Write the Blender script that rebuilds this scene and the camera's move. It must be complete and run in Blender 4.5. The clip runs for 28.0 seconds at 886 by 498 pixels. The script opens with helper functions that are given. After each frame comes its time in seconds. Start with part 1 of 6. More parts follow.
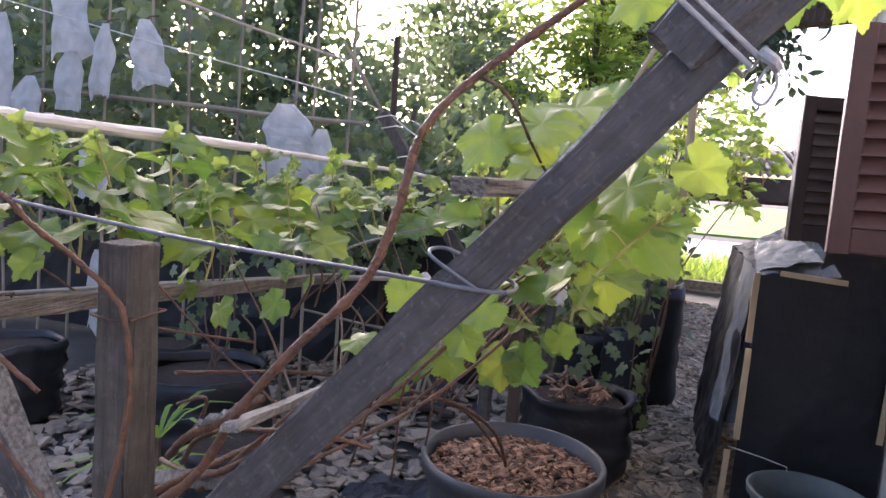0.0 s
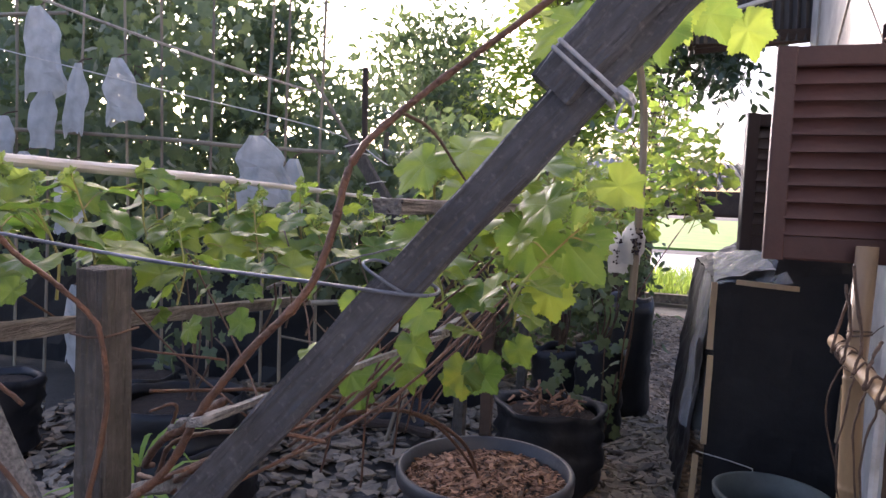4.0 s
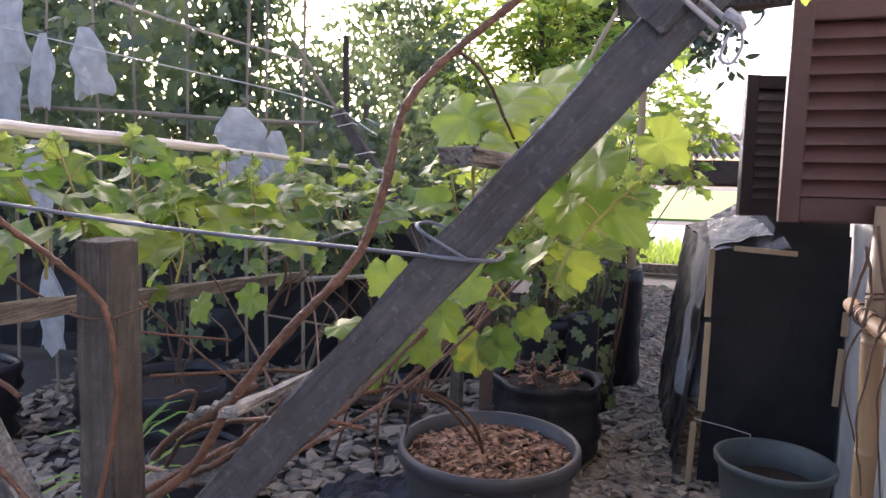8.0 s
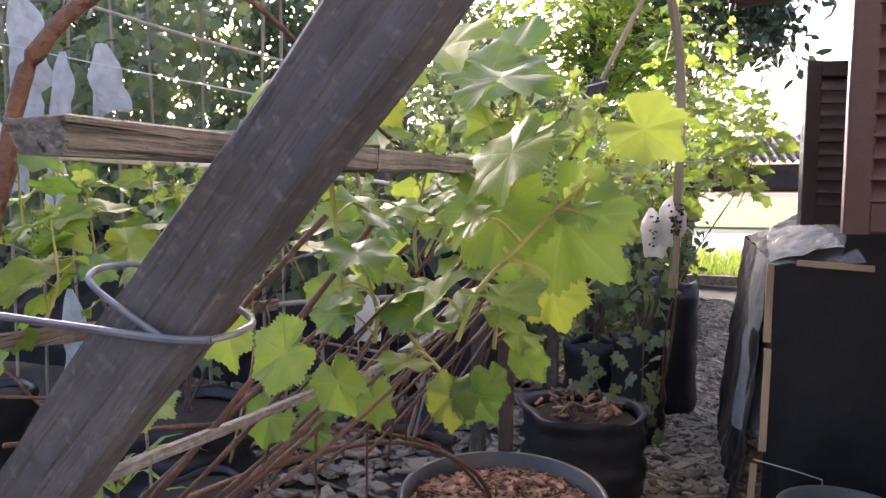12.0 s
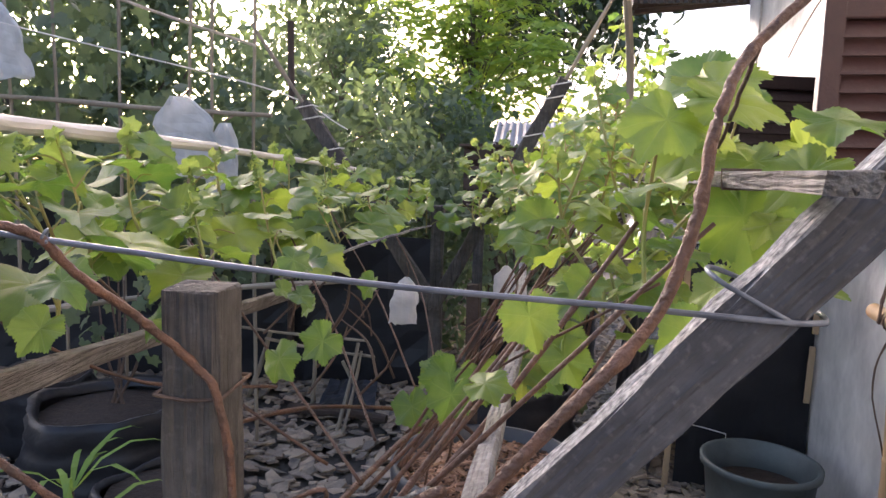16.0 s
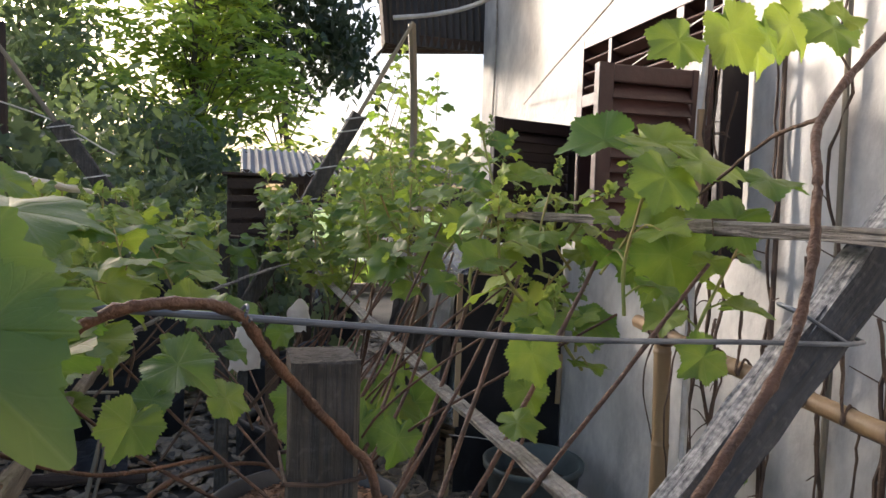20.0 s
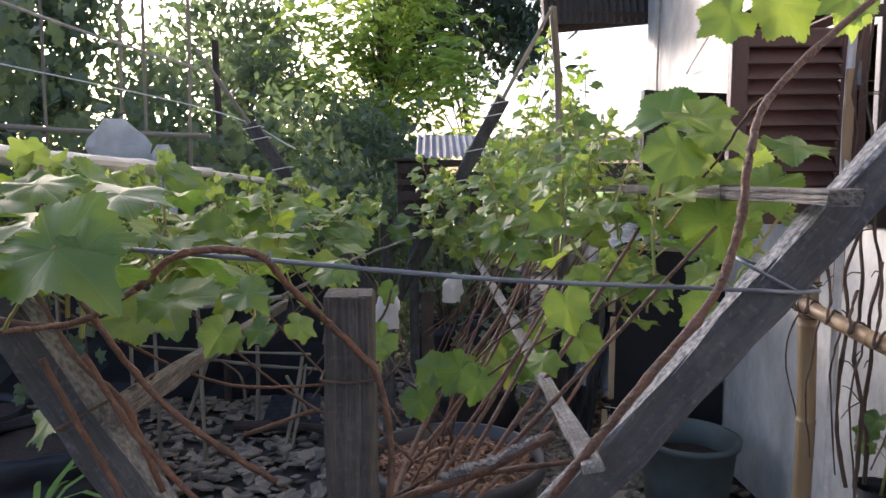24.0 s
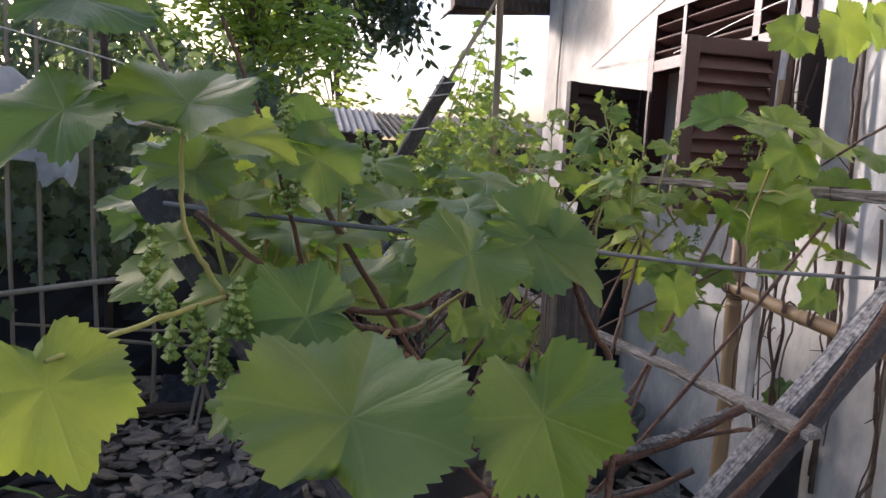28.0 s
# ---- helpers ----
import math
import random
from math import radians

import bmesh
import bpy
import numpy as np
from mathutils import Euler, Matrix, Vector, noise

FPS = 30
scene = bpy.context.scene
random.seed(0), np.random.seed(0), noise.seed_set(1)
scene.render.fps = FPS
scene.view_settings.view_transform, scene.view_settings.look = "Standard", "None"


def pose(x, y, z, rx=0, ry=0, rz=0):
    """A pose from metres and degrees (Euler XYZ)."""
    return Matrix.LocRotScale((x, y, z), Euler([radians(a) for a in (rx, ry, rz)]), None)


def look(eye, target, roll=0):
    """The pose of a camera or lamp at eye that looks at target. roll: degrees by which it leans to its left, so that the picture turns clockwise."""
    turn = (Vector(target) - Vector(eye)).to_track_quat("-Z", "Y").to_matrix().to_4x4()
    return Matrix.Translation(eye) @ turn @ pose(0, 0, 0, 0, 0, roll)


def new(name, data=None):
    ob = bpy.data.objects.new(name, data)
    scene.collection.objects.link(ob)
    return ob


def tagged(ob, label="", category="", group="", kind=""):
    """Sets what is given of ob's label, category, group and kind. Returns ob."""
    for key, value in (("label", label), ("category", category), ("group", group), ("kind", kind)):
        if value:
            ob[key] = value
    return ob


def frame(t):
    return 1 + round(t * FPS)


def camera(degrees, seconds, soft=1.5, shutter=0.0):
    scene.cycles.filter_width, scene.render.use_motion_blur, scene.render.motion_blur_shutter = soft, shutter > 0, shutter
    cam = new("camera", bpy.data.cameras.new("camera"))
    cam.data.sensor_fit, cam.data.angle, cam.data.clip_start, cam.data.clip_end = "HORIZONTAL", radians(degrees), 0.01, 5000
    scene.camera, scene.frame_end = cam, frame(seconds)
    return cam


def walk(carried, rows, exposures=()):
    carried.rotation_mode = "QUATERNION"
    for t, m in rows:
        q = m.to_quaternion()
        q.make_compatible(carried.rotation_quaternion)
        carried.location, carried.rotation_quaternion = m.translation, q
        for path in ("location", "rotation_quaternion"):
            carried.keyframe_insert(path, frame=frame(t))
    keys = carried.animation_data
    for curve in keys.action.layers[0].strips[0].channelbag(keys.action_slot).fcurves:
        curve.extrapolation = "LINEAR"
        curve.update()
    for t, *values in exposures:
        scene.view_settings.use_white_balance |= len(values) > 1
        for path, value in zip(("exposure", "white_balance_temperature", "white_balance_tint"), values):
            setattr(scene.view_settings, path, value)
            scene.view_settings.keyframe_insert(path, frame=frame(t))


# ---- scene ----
cam = camera(67.0, 28.0)
PATH = [
    (0, (0.471, -0.498, 1.215), (-0.158, 1.388, 1.008), 4.3),
    (0.5, (0.558, -0.532, 1.22), (-0.095, 1.353, 1.071), 2.7),
    (1, (0.595, -0.536, 1.219), (-0.108, 1.331, 1.087), 1.9),
    (1.5, (0.604, -0.546, 1.218), (-0.08, 1.329, 1.095), 1.3),
    (2, (0.597, -0.551, 1.221), (-0.108, 1.316, 1.093), 0.9),
    (2.5, (0.595, -0.553, 1.219), (-0.131, 1.305, 1.071), 0.5),
    (3, (0.593, -0.553, 1.218), (-0.119, 1.31, 1.075), 1.3),
    (3.5, (0.58, -0.555, 1.214), (-0.079, 1.328, 1.069), 2.1),
    (5.5, (0.386, -0.618, 1.218), (0.002, 1.343, 1.13), 2.4),
    (6, (0.366, -0.616, 1.215), (-0.008, 1.345, 1.095), 2.8),
    (6.5, (0.363, -0.609, 1.206), (-0.017, 1.348, 1.05), 2.7),
    (7, (0.365, -0.617, 1.207), (-0.02, 1.339, 1.053), 2.1),
    (7.5, (0.381, -0.603, 1.207), (-0.032, 1.347, 1.046), 1.7),
    (8, (0.453, -0.517, 1.195), (-0.054, 1.407, 0.991), 1.3),
    (8.5, (0.516, -0.435, 1.177), (-0.238, 1.408, 0.991), 3.5),
    (9, (0.516, -0.355, 1.175), (-0.251, 1.482, 0.975), 3.4),
    (9.5, (0.493, -0.291, 1.166), (-0.101, 1.607, 0.954), 2.5),
    (10, (0.502, -0.253, 1.159), (-0.065, 1.653, 0.943), 1.1),
    (10.5, (0.529, -0.226, 1.176), (-0.133, 1.651, 0.979), 1.5),
    (11, (0.545, -0.219, 1.182), (-0.139, 1.65, 0.989), 1.0),
    (11.5, (0.545, -0.221, 1.194), (-0.143, 1.649, 1.028), 0.0),
    (13.5, (0.507, -0.329, 1.182), (-0.167, 1.537, 0.93), 0.1),
    (14, (0.506, -0.372, 1.173), (-0.244, 1.453, 0.845), 2.9),
    (14.5, (0.452, -0.414, 1.179), (-0.271, 1.427, 0.883), 4.3),
    (15, (0.322, -0.445, 1.18), (-0.245, 1.439, 0.817), 1.6),
    (15.5, (0.25, -0.472, 1.2), (-0.074, 1.479, 0.9), 2.0),
    (16, (0.198, -0.407, 1.211), (-0.059, 1.564, 0.991), 1.5),
    (16.5, (0.148, -0.352, 1.214), (-0.07, 1.627, 1.024), 2.3),
    (17, (0.068, -0.348, 1.216), (0.133, 1.645, 1.054), 1.5),
    (17.5, (-0.006, -0.361, 1.219), (0.365, 1.6, 1.087), 1.1),
    (18, (-0.039, -0.381, 1.219), (0.537, 1.529, 1.073), 1.0),
    (18.5, (-0.056, -0.383, 1.221), (0.593, 1.504, 1.085), 0.9),
    (19, (-0.06, -0.384, 1.224), (0.584, 1.505, 1.092), 0.9),
    (19.5, (-0.068, -0.39, 1.223), (0.529, 1.515, 1.101), 1.6),
    (20, (-0.073, -0.392, 1.223), (0.505, 1.519, 1.103), 1.7),
    (20.5, (-0.07, -0.392, 1.223), (0.489, 1.525, 1.104), 1.6),
    (21, (-0.077, -0.398, 1.223), (0.484, 1.519, 1.115), 1.6),
    (21.5, (-0.079, -0.412, 1.22), (0.378, 1.531, 1.095), 0.9),
    (22, (-0.042, -0.446, 1.222), (0.259, 1.525, 1.069), 1.2),
    (22.5, (0.002, -0.508, 1.222), (0.118, 1.48, 1.038), 0.0),
    (24.5, (0.051, -0.555, 1.222), (0.064, 1.436, 1.035), -0.6),
    (25, (0.051, -0.557, 1.224), (0.049, 1.435, 1.047), -0.9),
    (25.5, (0.055, -0.557, 1.223), (0.057, 1.434, 1.029), 0.1),
    (26, (0.04, -0.556, 1.223), (-0.016, 1.432, 1.015), 0.9),
    (26.5, (-0.015, -0.555, 1.231), (0.102, 1.433, 1.048), 2.0),
    (26.6, (-0.041, -0.556, 1.234), (0.122, 1.428, 1.033), 1.7),
    (27, (-0.158, -0.553, 1.233), (0.141, 1.413, 1.013), 0.8),
    (27.5, (-0.263, -0.555, 1.231), (0.111, 1.393, 0.977), 0.0),
    (28, (-0.279, -0.527, 1.227), (0.197, 1.399, 0.976), 2.6),
]
walk(cam, [(t, look(eye, target, roll)) for t, eye, target, roll in PATH],
     exposures=[(0, 2.33, 5600, 29), (3, 2.03, 5600, 29), (4.5, 1.93, 5600, 29), (6, 2.12, 5600, 29), (7.5, 2.22, 5650, 29), (9, 2.37, 5850, 28), (10, 2.28, 5900, 28), (11, 2.38, 5900, 28), (14, 2.43, 5850, 27), (15.5, 2.40, 5900, 25), (17, 1.95, 5880, 22), (19, 1.49, 5980, 16), (20, 1.47, 5930, 15), (22, 1.37, 5550, 20), (23.5, 1.66, 5550, 20), (25, 1.86, 5550, 20), (26, 1.91, 5670, 20), (27, 1.60, 5670, 21), (28, 1.45, 5670, 21)])

# ---- world and sun ----
SUN_AZ, SUN_EL = -37.0, 16.0
world = bpy.data.worlds.new("sky")
scene.world = world
world.use_nodes = True
wt = world.node_tree
bg = wt.nodes["Background"]
sky = wt.nodes.new("ShaderNodeTexSky")
sky.sky_type = "NISHITA"
sky.sun_disc = False
sky.sun_elevation = radians(SUN_EL)
sky.sun_rotation = radians(SUN_AZ)
sky.dust_density = 5.5
sky.ozone_density = 0.7
wt.links.new(sky.outputs[0], bg.inputs[0])
bg.inputs[1].default_value = 0.15
sd = bpy.data.lights.new("sun", "SUN")
sd.energy, sd.angle, sd.color = 3.2, radians(9.0), (1.0, 0.9, 0.74)
sun = new("sun", sd)
sun_way = Vector((math.sin(radians(SUN_AZ)) * math.cos(radians(SUN_EL)), math.cos(radians(SUN_AZ)) * math.cos(radians(SUN_EL)), math.sin(radians(SUN_EL))))
sun.matrix_world = look(sun_way * 30, (0, 0, 0))


# ---- materials ----
def mat(name, base, base2=None, rough=0.7, scale=8.0, detail=6.0, bump=0.2, bump_scale=60.0, metal=0.0, stretch=(1, 1, 1), spec=0.4, per_object=0.0, trans=None, island=False, alpha=1.0):
    """A surface whose colour drifts between two tones at two scales, with fine relief."""
    m = bpy.data.materials.new(name)
    m.use_nodes = True
    t = m.node_tree
    p = t.nodes["Principled BSDF"]
    N, L = t.nodes.new, t.links.new
    base2 = base2 or tuple(c * 0.7 for c in base)
    co = N("ShaderNodeTexCoord")
    mp = N("ShaderNodeMapping")
    mp.inputs["Scale"].default_value = stretch
    L(co.outputs["Object"], mp.inputs[0])
    n1 = N("ShaderNodeTexNoise")
    n1.inputs["Scale"].default_value, n1.inputs["Detail"].default_value = scale, detail
    n2 = N("ShaderNodeTexNoise")
    n2.inputs["Scale"].default_value, n2.inputs["Detail"].default_value = bump_scale, 5.0
    L(mp.outputs[0], n1.inputs[0]), L(mp.outputs[0], n2.inputs[0])
    mixf = N("ShaderNodeMath")
    mixf.operation = "MULTIPLY_ADD"
    L(n2.outputs[0], mixf.inputs[0])
    mixf.inputs[1].default_value = 0.45
    add = N("ShaderNodeMath")
    add.operation = "MULTIPLY_ADD"
    L(n1.outputs[0], add.inputs[0])
    add.inputs[1].default_value, add.inputs[2].default_value = 1.9, -0.72
    L(add.outputs[0], mixf.inputs[2])
    fac = mixf.outputs[0]
    if per_object or island:
        src = N("ShaderNodeObjectInfo").outputs["Random"] if not island else N("ShaderNodeNewGeometry").outputs["Random Per Island"]
        a2 = N("ShaderNodeMath")
        a2.operation = "MULTIPLY_ADD"
        L(src, a2.inputs[0])
        a2.inputs[1].default_value = per_object or 0.8
        sub = N("ShaderNodeMath")
        sub.operation = "SUBTRACT"
        L(fac, sub.inputs[0])
        sub.inputs[1].default_value = (per_object or 0.8) / 2
        L(sub.outputs[0], a2.inputs[2])
        fac = a2.outputs[0]
    mx = N("ShaderNodeMix")
    mx.data_type = "RGBA"
    L(fac, mx.inputs[0])
    mx.inputs[6].default_value, mx.inputs[7].default_value = (*base, 1), (*base2, 1)
    L(mx.outputs[2], p.inputs["Base Color"])
    p.inputs["Roughness"].default_value, p.inputs["Metallic"].default_value = rough, metal
    p.inputs["Specular IOR Level"].default_value = spec
    p.inputs["Alpha"].default_value = alpha
    if bump:
        b = N("ShaderNodeBump")
        b.inputs["Strength"].default_value, b.inputs["Distance"].default_value = bump, 0.01
        L(n2.outputs[0], b.inputs["Height"])
        L(b.outputs[0], p.inputs["Normal"])
    if trans:
        tr = N("ShaderNodeBsdfTranslucent")
        tm = N("ShaderNodeMix")
        tm.data_type = "RGBA"
        L(fac, tm.inputs[0])
        tm.inputs[6].default_value, tm.inputs[7].default_value = (*trans[0], 1), (*trans[1], 1)
        L(tm.outputs[2], tr.inputs[0])
        ms = N("ShaderNodeMixShader")
        ms.inputs[0].default_value = trans[2]
        L(p.outputs[0], ms.inputs[1]), L(tr.outputs[0], ms.inputs[2])
        L(ms.outputs[0], t.nodes["Material Output"].inputs[0])
    return m

# ---- colours of the place ----
M_SLATNEW = mat("new_pale_slat", (0.50, 0.37, 0.22), (0.33, 0.23, 0.13), 0.7, 12, 6, 0.3, 90, stretch=(1, 1, 0.2))
M_WIRE = mat("galvanised_wire", (0.20, 0.215, 0.24), (0.11, 0.118, 0.135), 0.5, 40, 4, 0.1, 200, metal=0.55)
M_CORD = mat("white_cord", (0.7, 0.68, 0.63), (0.45, 0.43, 0.4), 0.8, 60, 4, 0.3, 300)
M_CANE = mat("red_brown_cane", (0.145, 0.068, 0.036), (0.052, 0.031, 0.021), 0.55, 45, 8, 0.5, 190)
M_CANE_GREEN = mat("green_shoot", (0.23, 0.30, 0.07), (0.28, 0.17, 0.06), 0.5, 12, 4, 0.2, 150)
M_TENDRIL = mat("dry_dark_twig", (0.12, 0.075, 0.05), (0.05, 0.035, 0.026), 0.8, 30, 5, 0.4, 150)
M_BAMBOO = mat("dry_bamboo", (0.31, 0.215, 0.115), (0.15, 0.095, 0.055), 0.5, 7, 6, 0.25, 60, stretch=(1, 1, 0.3))
M_BAMBOO_GREY = mat("grey_bamboo", (0.30, 0.25, 0.17), (0.14, 0.115, 0.085), 0.65, 9, 6, 0.3, 60, stretch=(1, 1, 0.3), per_object=0.6)
M_RAILW = mat("bleached_rail", (0.66, 0.64, 0.6), (0.34, 0.31, 0.27), 0.6, 12, 6, 0.3, 80, stretch=(1, 0.3, 1))
M_WALL = mat("stained_whitewash", (0.70, 0.67, 0.615), (0.37, 0.353, 0.33), 0.9, 7.5, 12, 0.45, 46, stretch=(1, 1, 0.6))
M_SHUT = mat("red_brown_paint", (0.068, 0.026, 0.021), (0.035, 0.016, 0.014), 0.5, 6, 6, 0.15, 70)
M_SHUT_OLD = mat("dark_brown_paint", (0.032, 0.020, 0.018), (0.018, 0.012, 0.011), 0.55, 6, 6, 0.15, 70)
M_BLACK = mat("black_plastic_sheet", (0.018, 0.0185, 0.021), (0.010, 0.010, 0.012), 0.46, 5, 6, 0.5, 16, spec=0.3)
M_POT = mat("charcoal_plastic", (0.042, 0.044, 0.05), (0.026, 0.027, 0.03), 0.45, 12, 5, 0.12, 60)
M_BUCKET = mat("grey_green_plastic", (0.085, 0.105, 0.105), (0.05, 0.06, 0.06), 0.5, 10, 5, 0.12, 60)
M_SOIL = mat("dark_soil", (0.045, 0.03, 0.02), (0.018, 0.013, 0.01), 0.95, 30, 8, 1.0, 90)
M_CHIP = mat("bark_chip", (0.33, 0.185, 0.11), (0.035, 0.02, 0.014), 0.85, 30, 5, 0.3, 120, island=True)
M_STONE = mat("slate_stone", (0.37, 0.285, 0.20), (0.11, 0.092, 0.076), 0.8, 22, 6, 0.35, 90, per_object=0.9)
M_STONES = mat("slate_chips", (0.36, 0.28, 0.195), (0.095, 0.08, 0.066), 0.82, 22, 6, 0.35, 90, island=True)
M_EARTH = mat("damp_earth", (0.085, 0.075, 0.062), (0.035, 0.03, 0.026), 0.95, 2.5, 10, 0.8, 30)
M_ROAD = mat("pale_concrete_road", (0.55, 0.53, 0.5), (0.42, 0.4, 0.38), 0.9, 1.5, 8, 0.2, 20)
M_FIELD = mat("rice_field_green", (0.20, 0.30, 0.05), (0.10, 0.19, 0.03), 0.9, 0.7, 8, 0.6, 8)
M_TIN = mat("weathered_corrugated_tin", (0.33, 0.33, 0.33), (0.19, 0.17, 0.16), 0.55, 3, 8, 0.15, 30, metal=0.35)
M_TIN_DARK = mat("old_dark_tin", (0.075, 0.068, 0.062), (0.04, 0.036, 0.034), 0.7, 3, 8, 0.2, 30, metal=0.1)
M_DARKWOOD = mat("dark_brown_board", (0.075, 0.05, 0.036), (0.03, 0.021, 0.016), 0.85, 8, 7, 0.5, 60)
M_PAPER = mat("white_paper_bag", (0.74, 0.74, 0.73), (0.42, 0.44, 0.43), 0.55, 11, 8, 0.7, 26, trans=((0.72, 0.72, 0.72), (0.4, 0.42, 0.4), 0.5), alpha=0.78)
M_FILM = mat("clear_plastic_film", (0.55, 0.57, 0.6), (0.35, 0.37, 0.4), 0.25, 7, 6, 0.6, 24, spec=0.7, alpha=0.42)
M_LEAF_TREE = mat("tree_leaf", (0.12, 0.15, 0.085), (0.055, 0.08, 0.045), 0.5, 2, 4, 0.0, 60, island=True, trans=((0.22, 0.28, 0.09), (0.11, 0.16, 0.06), 0.36))
M_LEAF_BRIGHT = mat("bright_feather_leaf", (0.26, 0.33, 0.075), (0.12, 0.19, 0.045), 0.5, 2, 4, 0.0, 60, island=True, trans=((0.58, 0.68, 0.08), (0.28, 0.44, 0.055), 0.48))
M_LEAF_DARK = mat("dark_mango_leaf", (0.05, 0.07, 0.04), (0.03, 0.042, 0.028), 0.4, 2, 4, 0.0, 60, island=True, trans=((0.08, 0.12, 0.04), (0.05, 0.08, 0.03), 0.25))
M_BARK = mat("tree_bark", (0.17, 0.14, 0.11), (0.07, 0.055, 0.045), 0.9, 7, 8, 0.8, 30)
M_GRASS = mat("fresh_grass", (0.20, 0.30, 0.05), (0.11, 0.20, 0.035), 0.7, 3, 4, 0.0, 60, island=True, trans=((0.4, 0.5, 0.07), (0.25, 0.38, 0.05), 0.4))


def wood(name, base, dark, pale, turn=(0, 0, 0), grain=150.0, patches=0.62, lit_crust=None):
    """Weathered timber: grain and drying cracks along the piece, stains, bleached patches."""
    m = bpy.data.materials.new(name)
    m.use_nodes = True
    t = m.node_tree
    p = t.nodes["Principled BSDF"]
    N, L = t.nodes.new, t.links.new
    co = N("ShaderNodeTexCoord")
    rot = N("ShaderNodeMapping")
    rot.inputs["Rotation"].default_value = [radians(v) for v in turn]
    L(co.outputs["Object"], rot.inputs[0])
    run = N("ShaderNodeMapping")
    run.inputs["Scale"].default_value = (1, 1, 0.045)
    L(rot.outputs[0], run.inputs[0])

    def noise_of(src, scale, detail, lo, hi, most=1.0):
        n = N("ShaderNodeTexNoise")
        n.inputs["Scale"].default_value, n.inputs["Detail"].default_value = scale, detail
        L(src.outputs[0], n.inputs[0])
        r = N("ShaderNodeMapRange")
        r.inputs[1].default_value, r.inputs[2].default_value, r.inputs[4].default_value = lo, hi, most
        L(n.outputs[0], r.inputs[0])
        return r.outputs[0]

    def blend(f, a, b):
        x = N("ShaderNodeMix")
        x.data_type = "RGBA"
        L(f, x.inputs[0])
        for k, v in ((6, a), (7, b)):
            if isinstance(v, tuple):
                x.inputs[k].default_value = (*v, 1)
            else:
                L(v, x.inputs[k])
        return x.outputs[2]

    fine = noise_of(run, grain, 6, 0.3, 0.7)
    crack = noise_of(run, grain * 0.75, 4, 0.67, 0.73, 0.8)
    stain = noise_of(rot, 14, 10, 0.34, 0.72)
    bleach = noise_of(rot, 160, 9, patches - 0.05, patches + 0.2, 0.3)
    c = blend(fine, base, tuple(0.3 * a + 0.7 * b for a, b in zip(base, dark)))
    c = blend(stain, c, dark)
    saw = noise_of(rot, 55, 12, 0.34, 0.72, 0.6)
    c = blend(saw, c, tuple(v * 0.75 for v in dark))
    c = blend(bleach, c, pale)
    c = blend(crack, c, tuple(v * 0.25 for v in dark))
    if lit_crust:
        # lichen plus sky light on a leaning timber's upper side, put into the colour
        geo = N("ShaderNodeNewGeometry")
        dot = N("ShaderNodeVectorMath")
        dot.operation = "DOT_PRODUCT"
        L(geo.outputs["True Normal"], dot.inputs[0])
        dot.inputs[1].default_value = lit_crust[:3]
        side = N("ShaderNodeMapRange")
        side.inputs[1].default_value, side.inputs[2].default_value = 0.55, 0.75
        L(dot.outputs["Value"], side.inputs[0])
        spots = noise_of(rot, 170, 12, 0.30, 0.72, lit_crust[3])
        lit_lichen = N("ShaderNodeMath")
        lit_lichen.operation = "MULTIPLY"
        L(side.outputs[0], lit_lichen.inputs[0])
        L(spots, lit_lichen.inputs[1])
        c = blend(lit_lichen.outputs[0], c, (0.46, 0.45, 0.425))
    L(c, p.inputs["Base Color"])
    p.inputs["Roughness"].default_value, p.inputs["Specular IOR Level"].default_value = 0.86, 0.3
    h = N("ShaderNodeMath")
    h.operation = "MULTIPLY_ADD"
    L(crack, h.inputs[0])
    h.inputs[1].default_value = -1.6
    both = N("ShaderNodeMath")
    both.operation = "MULTIPLY_ADD"
    L(saw, both.inputs[0])
    both.inputs[1].default_value = -0.8
    L(fine, both.inputs[2])
    L(both.outputs[0], h.inputs[2])
    b = N("ShaderNodeBump")
    b.inputs["Strength"].default_value, b.inputs["Distance"].default_value = 0.9, 0.005
    L(h.outputs[0], b.inputs["Height"])
    L(b.outputs[0], p.inputs["Normal"])
    return m


M_POST = wood("weathered_post_timber", (0.130, 0.119, 0.105), (0.052, 0.047, 0.042), (0.25, 0.237, 0.21), patches=0.64)
M_PLANK = wood("grey_plank_leaning_in", (0.125, 0.124, 0.128), (0.058, 0.057, 0.06), (0.33, 0.32, 0.30), (0, -41.9, 0), patches=0.61, lit_crust=(-0.745, 0, 0.667, 0.9))
M_PLANK_L = wood("grey_plank_leaning_out", (0.13, 0.127, 0.128), (0.058, 0.056, 0.058), (0.33, 0.32, 0.30), (0, 32.2, 0), patches=0.61, lit_crust=(0.846, 0, 0.533, 0.5))
M_SLAT = wood("grey_slat", (0.30, 0.28, 0.25), (0.13, 0.115, 0.10), (0.42, 0.40, 0.36), (90, 0, 0), 220)
M_STICK = wood("bleached_lichen_slat", (0.34, 0.32, 0.29), (0.15, 0.135, 0.12), (0.52, 0.50, 0.46), (90, 0, 0), 260, 0.5)
M_ROPE = mat("pale_rope", (0.5, 0.46, 0.4), (0.25, 0.22, 0.18), 0.85, 60, 6, 0.5, 260)
M_TIECORD = mat("grey_flat_cord", (0.40, 0.40, 0.41), (0.24, 0.24, 0.25), 0.7, 60, 4, 0.3, 300)
